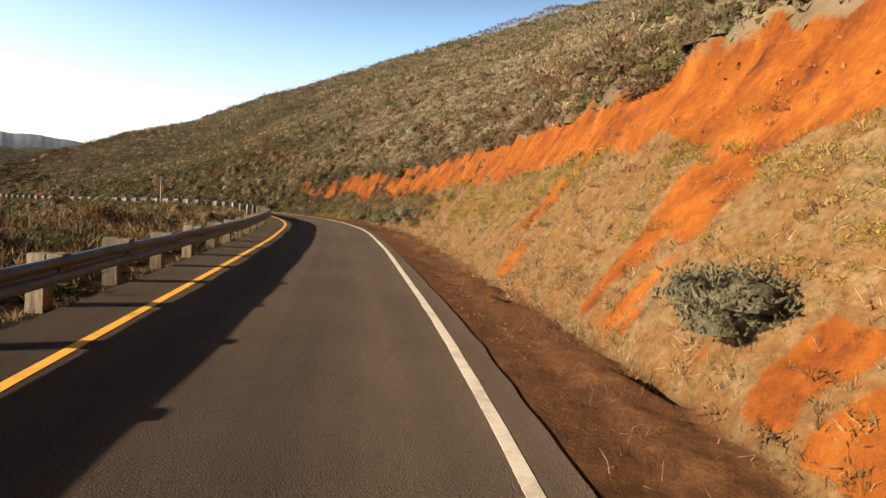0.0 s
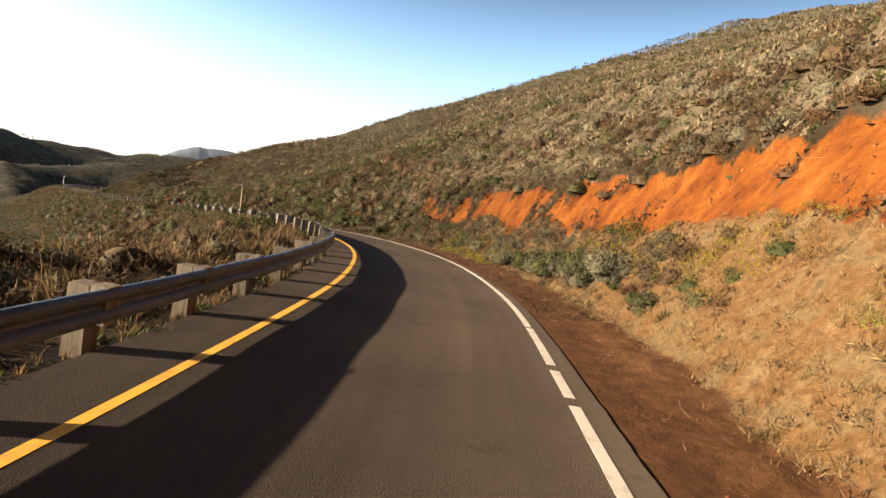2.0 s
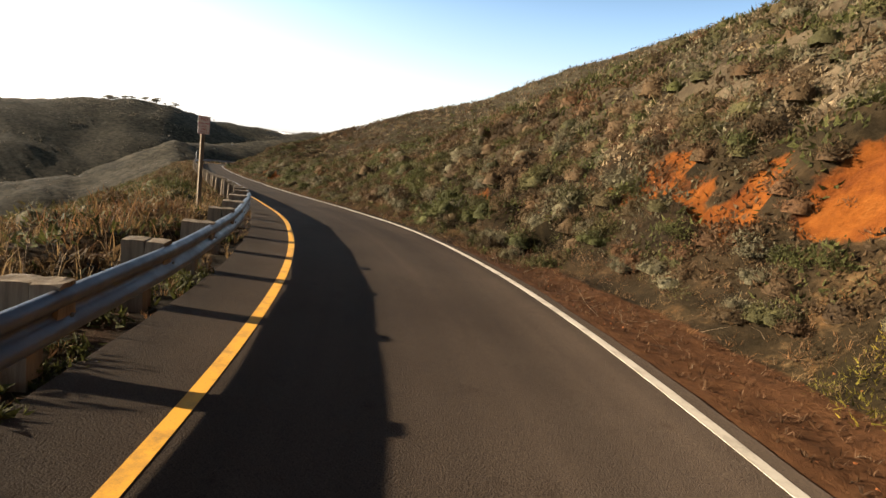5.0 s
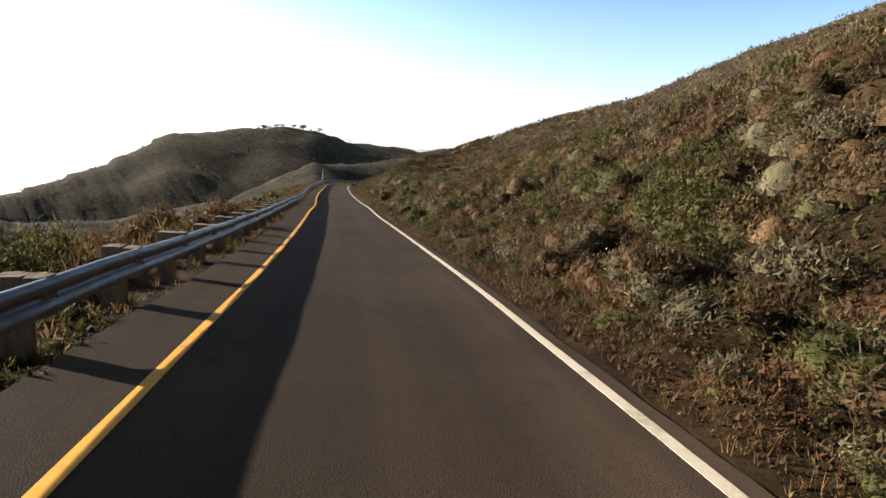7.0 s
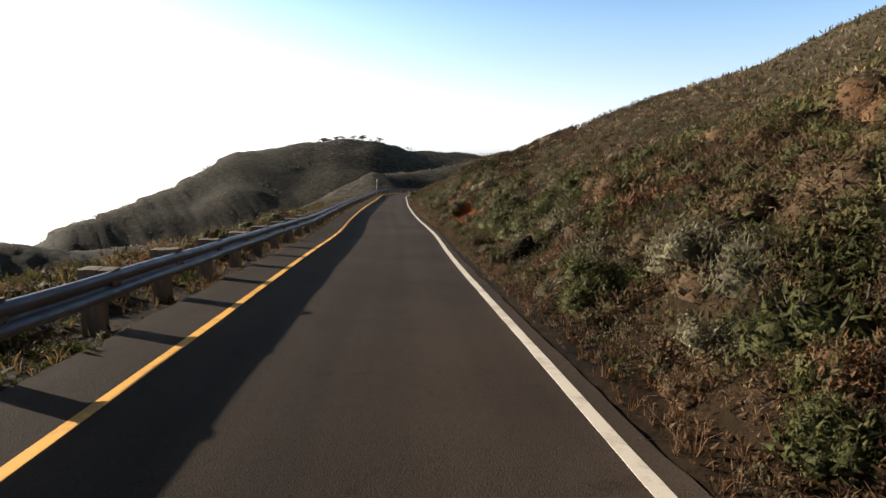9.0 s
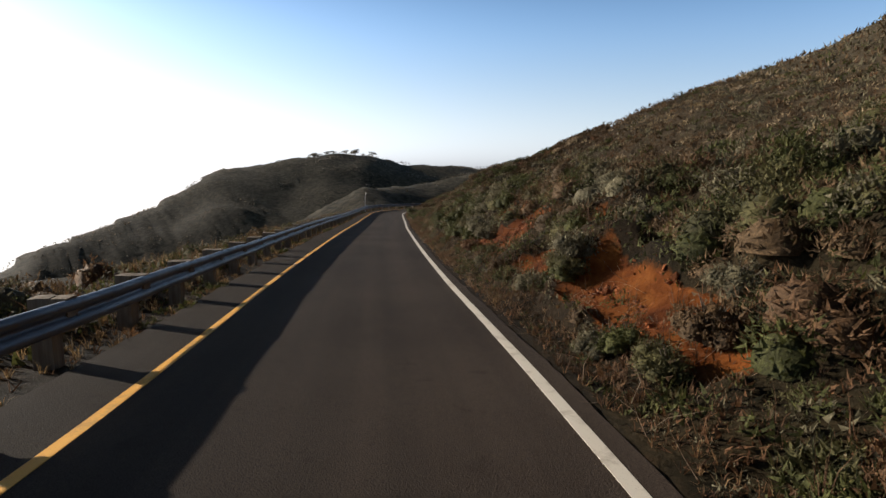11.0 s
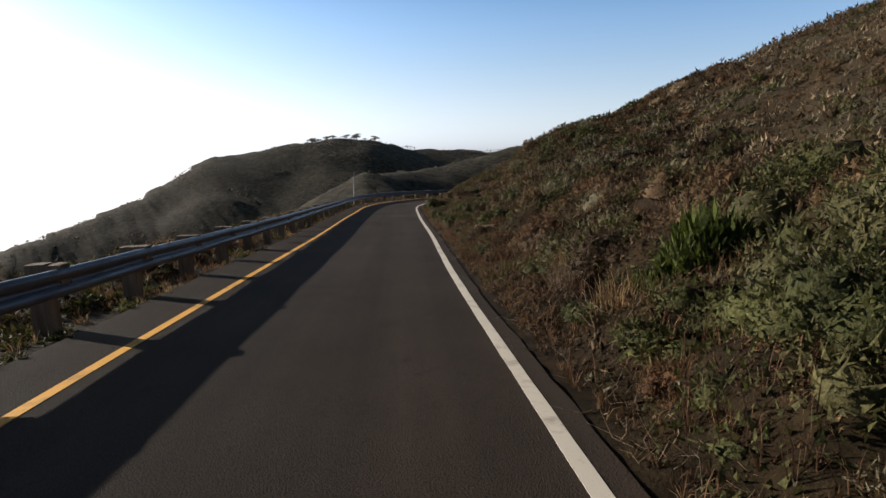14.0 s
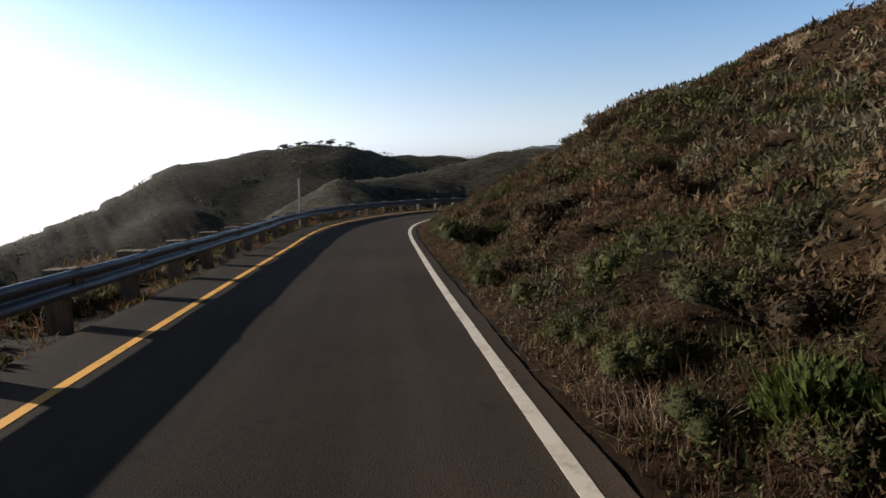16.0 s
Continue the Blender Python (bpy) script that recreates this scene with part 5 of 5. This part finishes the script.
def make_bush(seed, material, leaves, leaf, up, high, blossom=0):
    """A bush one metre across: stems, foliage in uneven lumps, and blossom."""
    global RNG
    RNG = np.random.default_rng(seed)
    rnd = random.Random(seed)
    bush = new("bush", None)
    stems = []
    for _ in range(9):
        a, lean = rnd.uniform(0, 6.28), rnd.uniform(0.15, 0.9)
        pts = [(0.03 * math.cos(a), 0.03 * math.sin(a), -0.15)]
        for k in range(1, 5):
            f = k / 4
            pts.append((math.cos(a) * lean * 0.42 * f + rnd.uniform(-0.03, 0.03), math.sin(a) * lean * 0.42 * f + rnd.uniform(-0.03, 0.03), high * 0.42 * f))
        stems.append(tube_bm(pts, [0.014, 0.012, 0.009, 0.007, 0.004]))
    part("stem", join_bm(stems), BARK, bush, "thin dark branching stem")
    lumps = [(0, 0, 0.02, 0.42)] + [(0.30 * math.cos(q * 1.05 + rnd.uniform(-0.3, 0.3)), 0.30 * math.sin(q * 1.05 + rnd.uniform(-0.3, 0.3)), rnd.uniform(-0.05, 0.2) * high, rnd.uniform(0.2, 0.32)) for q in range(6)]
    c = np.array([l[:3] for l in lumps])
    r = np.array([l[3] for l in lumps])
    v, f = leaf_arrays(c, r, r * high * 1.1, leaves, leaf * 1.9, leaf * 0.95, up, 0.62, 0.18)
    if up < 0.9:
        v0, f0 = dome_arrays(c, r * 0.68, r * high * 0.74)
        v, f = np.vstack([v, v0]), np.vstack([f, f0 + len(v)])
    me = mesh_from("foliage", v, f, material, True)
    ob = new("foliage", me)
    ob.parent = bush
    if blossom:
        v, f = leaf_arrays(c, r * 1.04, r * high * 1.16, blossom, 0.10, 0.09, 0.3, 0.9)
        keep = v.reshape(-1, 3, 3)[:, 0, 2] > 0.12
        v = v.reshape(-1, 3, 3)[keep].reshape(-1, 3)
        ob = tagged(new("blossom", mesh_from("blossom", v, np.arange(len(v)).reshape(-1, 3), BLOSSOM)), "cream flower heads")
        ob.parent = bush
    return bush


KIND = {"grey": (GREY, 230, 0.105, 0.5, 0.95, "silvery grey-green sage bush on the bank"), "green": (GREEN, 230, 0.091, 0.4, 0.95, "rounded green coyote bush on the bank"),
        "dark": (GREEN, 230, 0.077, 0.3, 0.85, "dense dark green bush by the road"), "lime": (LIME, 150, 0.30, 1.2, 1.25, "bright green leafy plant by the road"),
        "white": (GREY, 230, 0.105, 0.5, 0.9, "grey-green bush with cream flower heads"), "brown": (HEATH, 230, 0.112, 0.6, 0.95, "dry reddish brown bush on the slope"),
        "sage": (SAGE, 230, 0.105, 0.6, 0.95, "dry grey-brown sage bush on the bank"), "olive": (OLIVE, 230, 0.095, 0.5, 0.95, "dusty olive-green bush on the bank")}
MODELS = {}
for kind, (m_, n_, l_, up_, h_, label) in KIND.items():
    MODELS[kind] = []
    for k in range(2):
        ob = make_bush(100 + 7 * len(MODELS) + k, m_, n_, l_, up_, h_, 14 if kind == "white" else 0)
        tagged(ob, label, "bush", "roadside bushes")
        MODELS[kind].append(ob)
BUSHES = [(56.2, 4.3, 0.85, "green"), (55.0, 3.55, 0.62, "grey"), (63.4, 5.6, 0.6, "dark"), (89.9, 4.4, 0.75, "dark"), (85.4, 5.2, 0.6, "olive"), (85.2, 3.7, 0.45, "grey"), (78.8, 3.3, 0.4, "green"), (103.6, 3.45, 0.42, "grey"), (102.0, 3.2, 0.34, "olive"), (107.7, 4.2, 0.5, "grey"), (112.3, 3.6, 0.5, "dark"), (117.7, 3.6, 0.55, "olive"), (115.9, 4.5, 0.5, "dark"), (116.4, 4.9, 0.5, "grey"), (116.8, 5.4, 0.45, "green"), (113.1, 3.3, 0.38, "green"), (122.4, 3.5, 0.6, "olive"), (123.3, 3.1, 0.36, "dark"), (136.6, 2.55, 0.26, "green"), (78.0, 4.3, 0.5, "white"), (69.3, 3.0, 0.25, "white"), (70.5, 2.95, 0.36, "grey"), (134.4, 2.75, 0.3, "dark"), (135.4, 2.8, 0.34, "dark"), (136.6, 2.75, 0.36, "green"), (138.0, 2.7, 0.3, "dark"), (137.3, 3.4, 0.4, "dark"), (140.6, 2.8, 0.36, "dark"), (142.3, 2.75, 0.34, "green"), (55.7, 4.1, 0.75, "dark"), (82.1, 4.8, 0.8, "dark"), (77.2, 3.95, 0.6, "white"), (75.2, 3.8, 0.65, "green"), (76.0, 4.9, 0.6, "dark"), (111.2, 3.0, 0.42, "dark"), (109.6, 3.15, 0.36, "grey"),
          (108.6, 3.2, 0.48, "green"), (86.1, 3.9, 0.8, "dark"), (79.8, 3.45, 0.5, "green"), (117.7, 3.6, 0.65, "dark"), (119.9, 3.95, 0.4, "lime"), (29.8, 4.4, 0.75, "green"), (33.8, 4.5, 0.55, "grey"), (31.4, 4.35, 0.5, "grey"), (30.1, 5.5, 0.55, "dark"),
          (4.55, 4.2, 0.62, "grey"), (4.9, 4.35, 0.45, "grey"), (105.0, 3.45, 0.55, "green"), (108.2, 4.83, 0.62, "grey"), (106.4, 4.64, 0.55, "green"), (111.2, 4.72, 0.55, "dark"), (110.6, 3.4, 0.45, "dark"), (109.4, 5.2, 0.6, "grey"), (112.5, 5.4, 0.6, "sage"), (107.6, 5.6, 0.6, "green"), (89.6, 4.1, 0.7, "green"), (83.3, 4.4, 0.65, "grey"), (81.8, 5.35, 0.6, "sage"), (62.7, 5.4, 0.75, "dark"), (59.2, 4.8, 0.6, "grey"), (149.3, 3.0, 0.55, "dark"), (147.6, 3.1, 0.5, "green"), (28.5, 4.56, 0.75, "grey"), (29.7, 4.35, 0.75, "grey"), (31.9, 4.31, 0.75, "green"), (31.1, 5.58, 0.42, "dark"), (33.7, 4.27, 0.7, "green"),
          (32.7, 4.27, 0.6, "grey"), (35.7, 4.1, 0.6, "grey"), (55.2, 3.6, 0.95, "green"), (61.1, 4.8, 0.65, "green"), (54.3, 4.0, 0.6, "green"), (57.3, 3.75, 0.5, "green"),
          (61.8, 5.5, 0.7, "green"), (68.3, 2.95, 0.26, "white"), (66.5, 3.95, 0.6, "green"), (77.8, 4.3, 0.6, "white"), (88.1, 3.8, 0.85, "dark"), (80.7, 4.0, 0.55, "grey"),
          (78.3, 3.05, 0.42, "green"), (104.9, 3.6, 0.62, "grey"), (106.9, 3.2, 0.4, "dark"), (107.2, 4.3, 0.45, "grey"), (110.8, 3.4, 0.5, "green"), (117.5, 3.6, 0.62, "green"),
          (113.2, 3.5, 0.35, "green"), (117.7, 3.7, 0.5, "dark"), (120.0, 3.5, 0.2, "lime"), (129.8, 3.6, 0.5, "green"), (128.1, 4.9, 0.5, "dark"), (130.3, 3.55, 0.5, "green"),
          (133.6, 3.4, 0.26, "lime"), (144.5, 2.95, 0.75, "dark"), (134.0, 3.15, 0.28, "lime"), (139.8, 2.6, 0.4, "green"), (42.5, -5.9, 0.95, "green"), (41.5, -4.9, 0.8, "green"),
          (38.9, -4.3, 0.42, "green"), (36.9, -4.8, 0.35, "dark"), (61.5, -5.0, 0.8, "dark"), (73.2, -4.4, 0.7, "brown"), (62.9, -5.0, 0.75, "dark"), (66.4, -4.7, 0.5, "brown")]
rnd = random.Random(31)
for _ in range(430):
    s = rnd.uniform(48, 162)
    u = 2.7 + 7.5 * rnd.random() ** 1.4
    bare = 97 < s < 108 and 2.9 < u < 4.5
    mix_of = ("grey", "green", "olive", "olive", "dark", "sage", "sage", "white", "brown") if s < 120 else ("sage", "olive", "brown", "sage", "brown", "dark")
    if not bare or rnd.random() < 0.12:
        BUSHES.append((s, u, min(rnd.uniform(0.2, 0.62), 0.14 + 0.22 * (u - 2.2)), rnd.choice(mix_of)))
for _ in range(85):
    s = rnd.uniform(26, 50)
    BUSHES.append((s, float(toe_at(s)) + rnd.uniform(0.35, 1.5), rnd.uniform(0.18, 0.42), rnd.choice(("grey", "grey", "olive", "sage", "dark"))))
for _ in range(50):
    BUSHES.append((rnd.uniform(-8, 50), rnd.uniform(7.2, 11.5), rnd.uniform(0.3, 0.65), rnd.choice(("grey", "sage", "brown", "sage"))))
for _ in range(45):
    BUSHES.append((rnd.uniform(-6, 150), -rnd.uniform(4.4, 8.0), rnd.uniform(0.25, 0.6), rnd.choice(("brown", "green", "dark", "brown", "olive"))))
for _ in range(56):
    BUSHES.append((rnd.uniform(-12, 50), -1, rnd.uniform(0.22, 0.5), rnd.choice(("grey", "sage", "brown", "sage"))))
BUSHES.sort(key=lambda b: 7.0 if b[1] == -1 else abs(b[1]) + (3.0 if b[1] < 0 else 0.0))
THICKET = {}
for number, (s, u, r, kind) in enumerate(BUSHES):
    u = toe_at(s) + 3.05 + rnd.uniform(-0.1, 0.35) if u == -1 else u
    x, y, _ = (float(q) for q in on_road(s, u))
    z_, s_at, u_at = land([x], [y])
    z = float(z_[0]) + 0.6 * float(canopy(s_at, u_at, np.array([x]), np.array([y]))[0][0])
    k = rnd.randrange(2)
    m = pose(x, y, z - 0.04, rnd.uniform(-6, 6), rnd.uniform(-6, 6), rnd.uniform(0, 360)) @ Matrix.Diagonal((2 * r, 2 * r * rnd.uniform(0.85, 1.15), r * rnd.uniform(1.9, 2.6), 1))
    if number < 285:
        copy_thing(MODELS[kind][k], m)
        continue
    me = next(o for o in MODELS[kind][k].children if o.name.startswith("foliage")).data
    co = np.empty(len(me.vertices) * 3)
    me.vertices.foreach_get("co", co)
    co = co.reshape(-1, 3)[: KIND[kind][1] * 21].reshape(-1, 3, 3)[rnd.randrange(2)::2]
    co = (co - co.mean(1, keepdims=True)) * 1.35 + co.mean(1, keepdims=True)
    co = co.reshape(-1, 3) @ np.array(m.to_3x3()).T + np.array(m.translation)
    THICKET.setdefault(kind, []).append((co, np.arange(len(co)).reshape(-1, 3)))
for kind, arrays in THICKET.items():
    stuff(kind + "_thicket", arrays, KIND[kind][0], "bushes merging into scrub further up the slope", "bushes")
for _ in range(14):
    x, y = rnd.uniform(-112, -94), rnd.uniform(119, 131)
    r = rnd.uniform(0.25, 0.6)
    copy_thing(MODELS[rnd.choice(("dark", "green", "brown"))][0], pose(x, y, float(land_z([x], [y])[0]), 0, 0, rnd.uniform(0, 360)) @ Matrix.Diagonal((2 * r, 2 * r, 1.9 * r, 1)))
for kind, pair in MODELS.items():
    for ob in pair:
        for o in list(ob.children):
            bpy.data.objects.remove(o)
        bpy.data.objects.remove(ob)

# ---------------------------------------------------------------- dead branches on the bank


def make_branch(seed, s, u, size, turn, pitch, material, label, rise=0):
    rnd = random.Random(seed)
    x, y, _ = (float(q) for q in on_road(s, u))
    z_, s_at, u_at = land([x], [y])
    z = float(z_[0]) + 0.72 * float(canopy(s_at, u_at, np.array([x]), np.array([y]))[0][0])
    branch = new("dead_branch", None)
    branch.matrix_basis = pose(x, y, z + 0.10, pitch, -rise, turn)
    tagged(branch, label, "branch", "dead branches")
    pts = [(0, 0, 0)]
    for k in range(6):
        p = pts[-1]
        pts.append((p[0] + size / 6, p[1] + rnd.uniform(-0.1, 0.1) * size * 0.6, p[2] + rnd.uniform(-0.03, 0.07) * size))
    part("limb", tube_bm(pts, [0.020 * (1 - k / 8) * min(1, size) for k in range(7)], 6), material, branch)
    for k in range(7):
        p = pts[rnd.randrange(1, 6)]
        a, ln = rnd.choice((-1, 1)) * rnd.uniform(0.3, 1.0), size * rnd.uniform(0.2, 0.5)
        q = [p]
        for g in range(3):
            o = q[-1]
            q.append((o[0] + math.cos(a) * ln / 3, o[1] + math.sin(a) * ln / 3 + rnd.uniform(-0.02, 0.02), o[2] + rnd.uniform(-0.01, 0.06)))
        part("side_twig", tube_bm(q, [0.008, 0.006, 0.004, 0.002], 4), material, branch)


for k, (s, u, size, turn, pitch, m_) in enumerate(((115.9, 2.95, 1.2, -20, 4, TWIG), (117.8, 2.6, 0.9, 60, 6, TWIG), (119.0, 2.5, 0.8, 120, 5, TWIG), (129.3, 2.85, 1.1, 10, 6, TWIG),
                                               (137.6, 2.45, 0.9, 40, 12, TWIG), (138.3, 2.6, 0.8, 80, 14, TWIG), (65.3, 3.3, 0.8, 70, 20, STRAW), (66.6, 3.1, 0.7, 100, 25, STRAW), (72.6, 4.2, 0.9, 20, 15, TWIG),
                                               (98.5, 3.5, 1.0, 50, 12, TWIG), (104.2, 3.0, 0.8, 15, 8, TWIG))):
    make_branch(200 + k, s, u, size, turn, pitch, m_, "golden dry stalks lying on the bank" if m_ is STRAW else "bleached dead branch lying on the bank")

make_branch(231, 114.7, 3.35, 1.0, 48, 15, TWIG, "crooked bleached branch lying across the red bank", 16)
make_branch(232, 114.3, 3.5, 0.7, 80, 15, TWIG, "bleached dead branch lying on the bank", 8)


def make_tuft(seed, s, u, size, count, width, spread, material, label):
    """A single clump of dead stalks."""
    global RNG
    RNG = np.random.default_rng(seed)
    x, y, _ = (float(q) for q in on_road(s, u))
    z_, s_at, u_at = land([x], [y])
    z = float(z_[0]) + 0.6 * float(canopy(s_at, u_at, np.array([x]), np.array([y]))[0][0])
    tuft = new("grass_tuft", None)
    tuft.matrix_basis = pose(x, y, z)
    tagged(tuft, label, "grass", "single grass clumps")
    feet = np.stack([RNG.normal(0, size * 0.16, count), RNG.normal(0, size * 0.16, count), np.full(count, -0.04)], 1)
    v, f = tuft_arrays(feet, np.full(count, size), 5, width, spread)
    new("foliage", mesh_from("foliage", v, f, material)).parent = tuft


for k, (s, u, size, count, width, spread, m_, label) in enumerate((
        (61.6, 3.3, 0.5, 14, 0.008, 1.3, STRAW, "golden arching dead stalks on the bank"), (61.0, 3.1, 0.35, 10, 0.007, 1.5, STRAW, "golden arching dead stalks on the bank"),
        (113.6, 2.8, 0.4, 26, 0.004, 1.4, TWIG, "pale brush of dead stalks at the road edge"), (121.3, 2.95, 0.5, 34, 0.004, 0.9, TWIG, "pale dry grass clump at the road edge"),
        (121.9, 3.15, 0.42, 26, 0.004, 0.9, STRAW, "pale dry grass clump at the road edge"), (119.7, 3.0, 0.5, 22, 0.004, 0.6, STRAW, "tall straw grass clump beside the asphalt"),
        (127.5, 2.9, 0.32, 18, 0.005, 1.6, TWIG, "pale heap of dead stalks on the bank"), (135.2, 2.4, 0.3, 26, 0.004, 1.5, TWIG, "pale brush of dead stalks at the road edge"),
        (134.7, 2.55, 0.36, 18, 0.004, 1.2, TWIG, "pale brush of dead stalks at the road edge"), (134.3, 3.2, 0.45, 12, 0.007, 0.7, LIME, "tall bright green grass clump on the bank"),
        (133.8, 3.35, 0.5, 12, 0.007, 0.7, LIME, "tall bright green grass clump on the bank"), (52.5, 2.75, 0.35, 22, 0.004, 1.3, STRAW, "matted straw grass clump beside the asphalt"))):
    make_tuft(400 + k, s, u, size, count, width, spread, m_, label)

# ---------------------------------------------------------------- trees on the far hilltop


def make_tree(seed, high):
    global RNG
    RNG = np.random.default_rng(seed)
    rnd = random.Random(seed)
    tree = new("tree", None)
    pieces = [tube_bm([(0, 0, -0.5), (0.05, 0, high * 0.35), (rnd.uniform(-0.2, 0.2), 0.1, high * 0.7)], [0.22, 0.16, 0.07])]
    tips = []
    for k in range(6):
        a = k * 1.1 + rnd.uniform(-0.3, 0.3)
        tip = (math.cos(a) * high * 0.32, math.sin(a) * high * 0.32, high * rnd.uniform(0.55, 0.85))
        pieces.append(tube_bm([(0.04, 0, high * 0.35), (tip[0] * 0.5, tip[1] * 0.5, high * 0.55), tip], [0.09, 0.06, 0.03]))
        tips.append(tip)
    part("trunk", join_bm(pieces), BARK, tree, "dark trunk with spreading limbs")
    c = np.array(tips + [(0, 0, high * 0.75)])
    r = np.full(len(c), high * 0.2)
    v, f = leaf_arrays(c - np.array([0, 0, high * 0.06]), r, r * 0.8, 60, 0.45, 0.26, 0.2, 0.3)
    # crown takes the far leaf colour with the haze painted in
    ob = tagged(new("crown", mesh_from("crown", v, f, HAZED_LEAF)), "wind-cut crown, paled as if by haze")
    ob.parent = tree
    return tagged(tree, "small wind-shaped tree on the far ridge", "tree", "trees on the far hilltop")


TREES = [make_tree(300, 5.0), make_tree(301, 4.0)]
rnd = random.Random(77)
for k in range(24):
    th = radians(rnd.choice((rnd.uniform(58.5, 63), rnd.uniform(56.2, 59), rnd.uniform(60, 62))))
    r = float(np.interp(math.degrees(th), FB, FD)) + rnd.uniform(-14, 6)
    x, y = OX - math.sin(th) * r, OY + math.cos(th) * r
    z = float(land_z([x], [y])[0]) - 0.8
    q = rnd.uniform(0.6, 1.15)
    m = pose(x, y, z, 0, 0, rnd.uniform(0, 360)) @ Matrix.Diagonal((q * 1.2, q * 1.2, q, 1))
    copy_thing(TREES[k % 2], m)
for ob in TREES:
    for o in list(ob.children):
        bpy.data.objects.remove(o)
    bpy.data.objects.remove(ob)
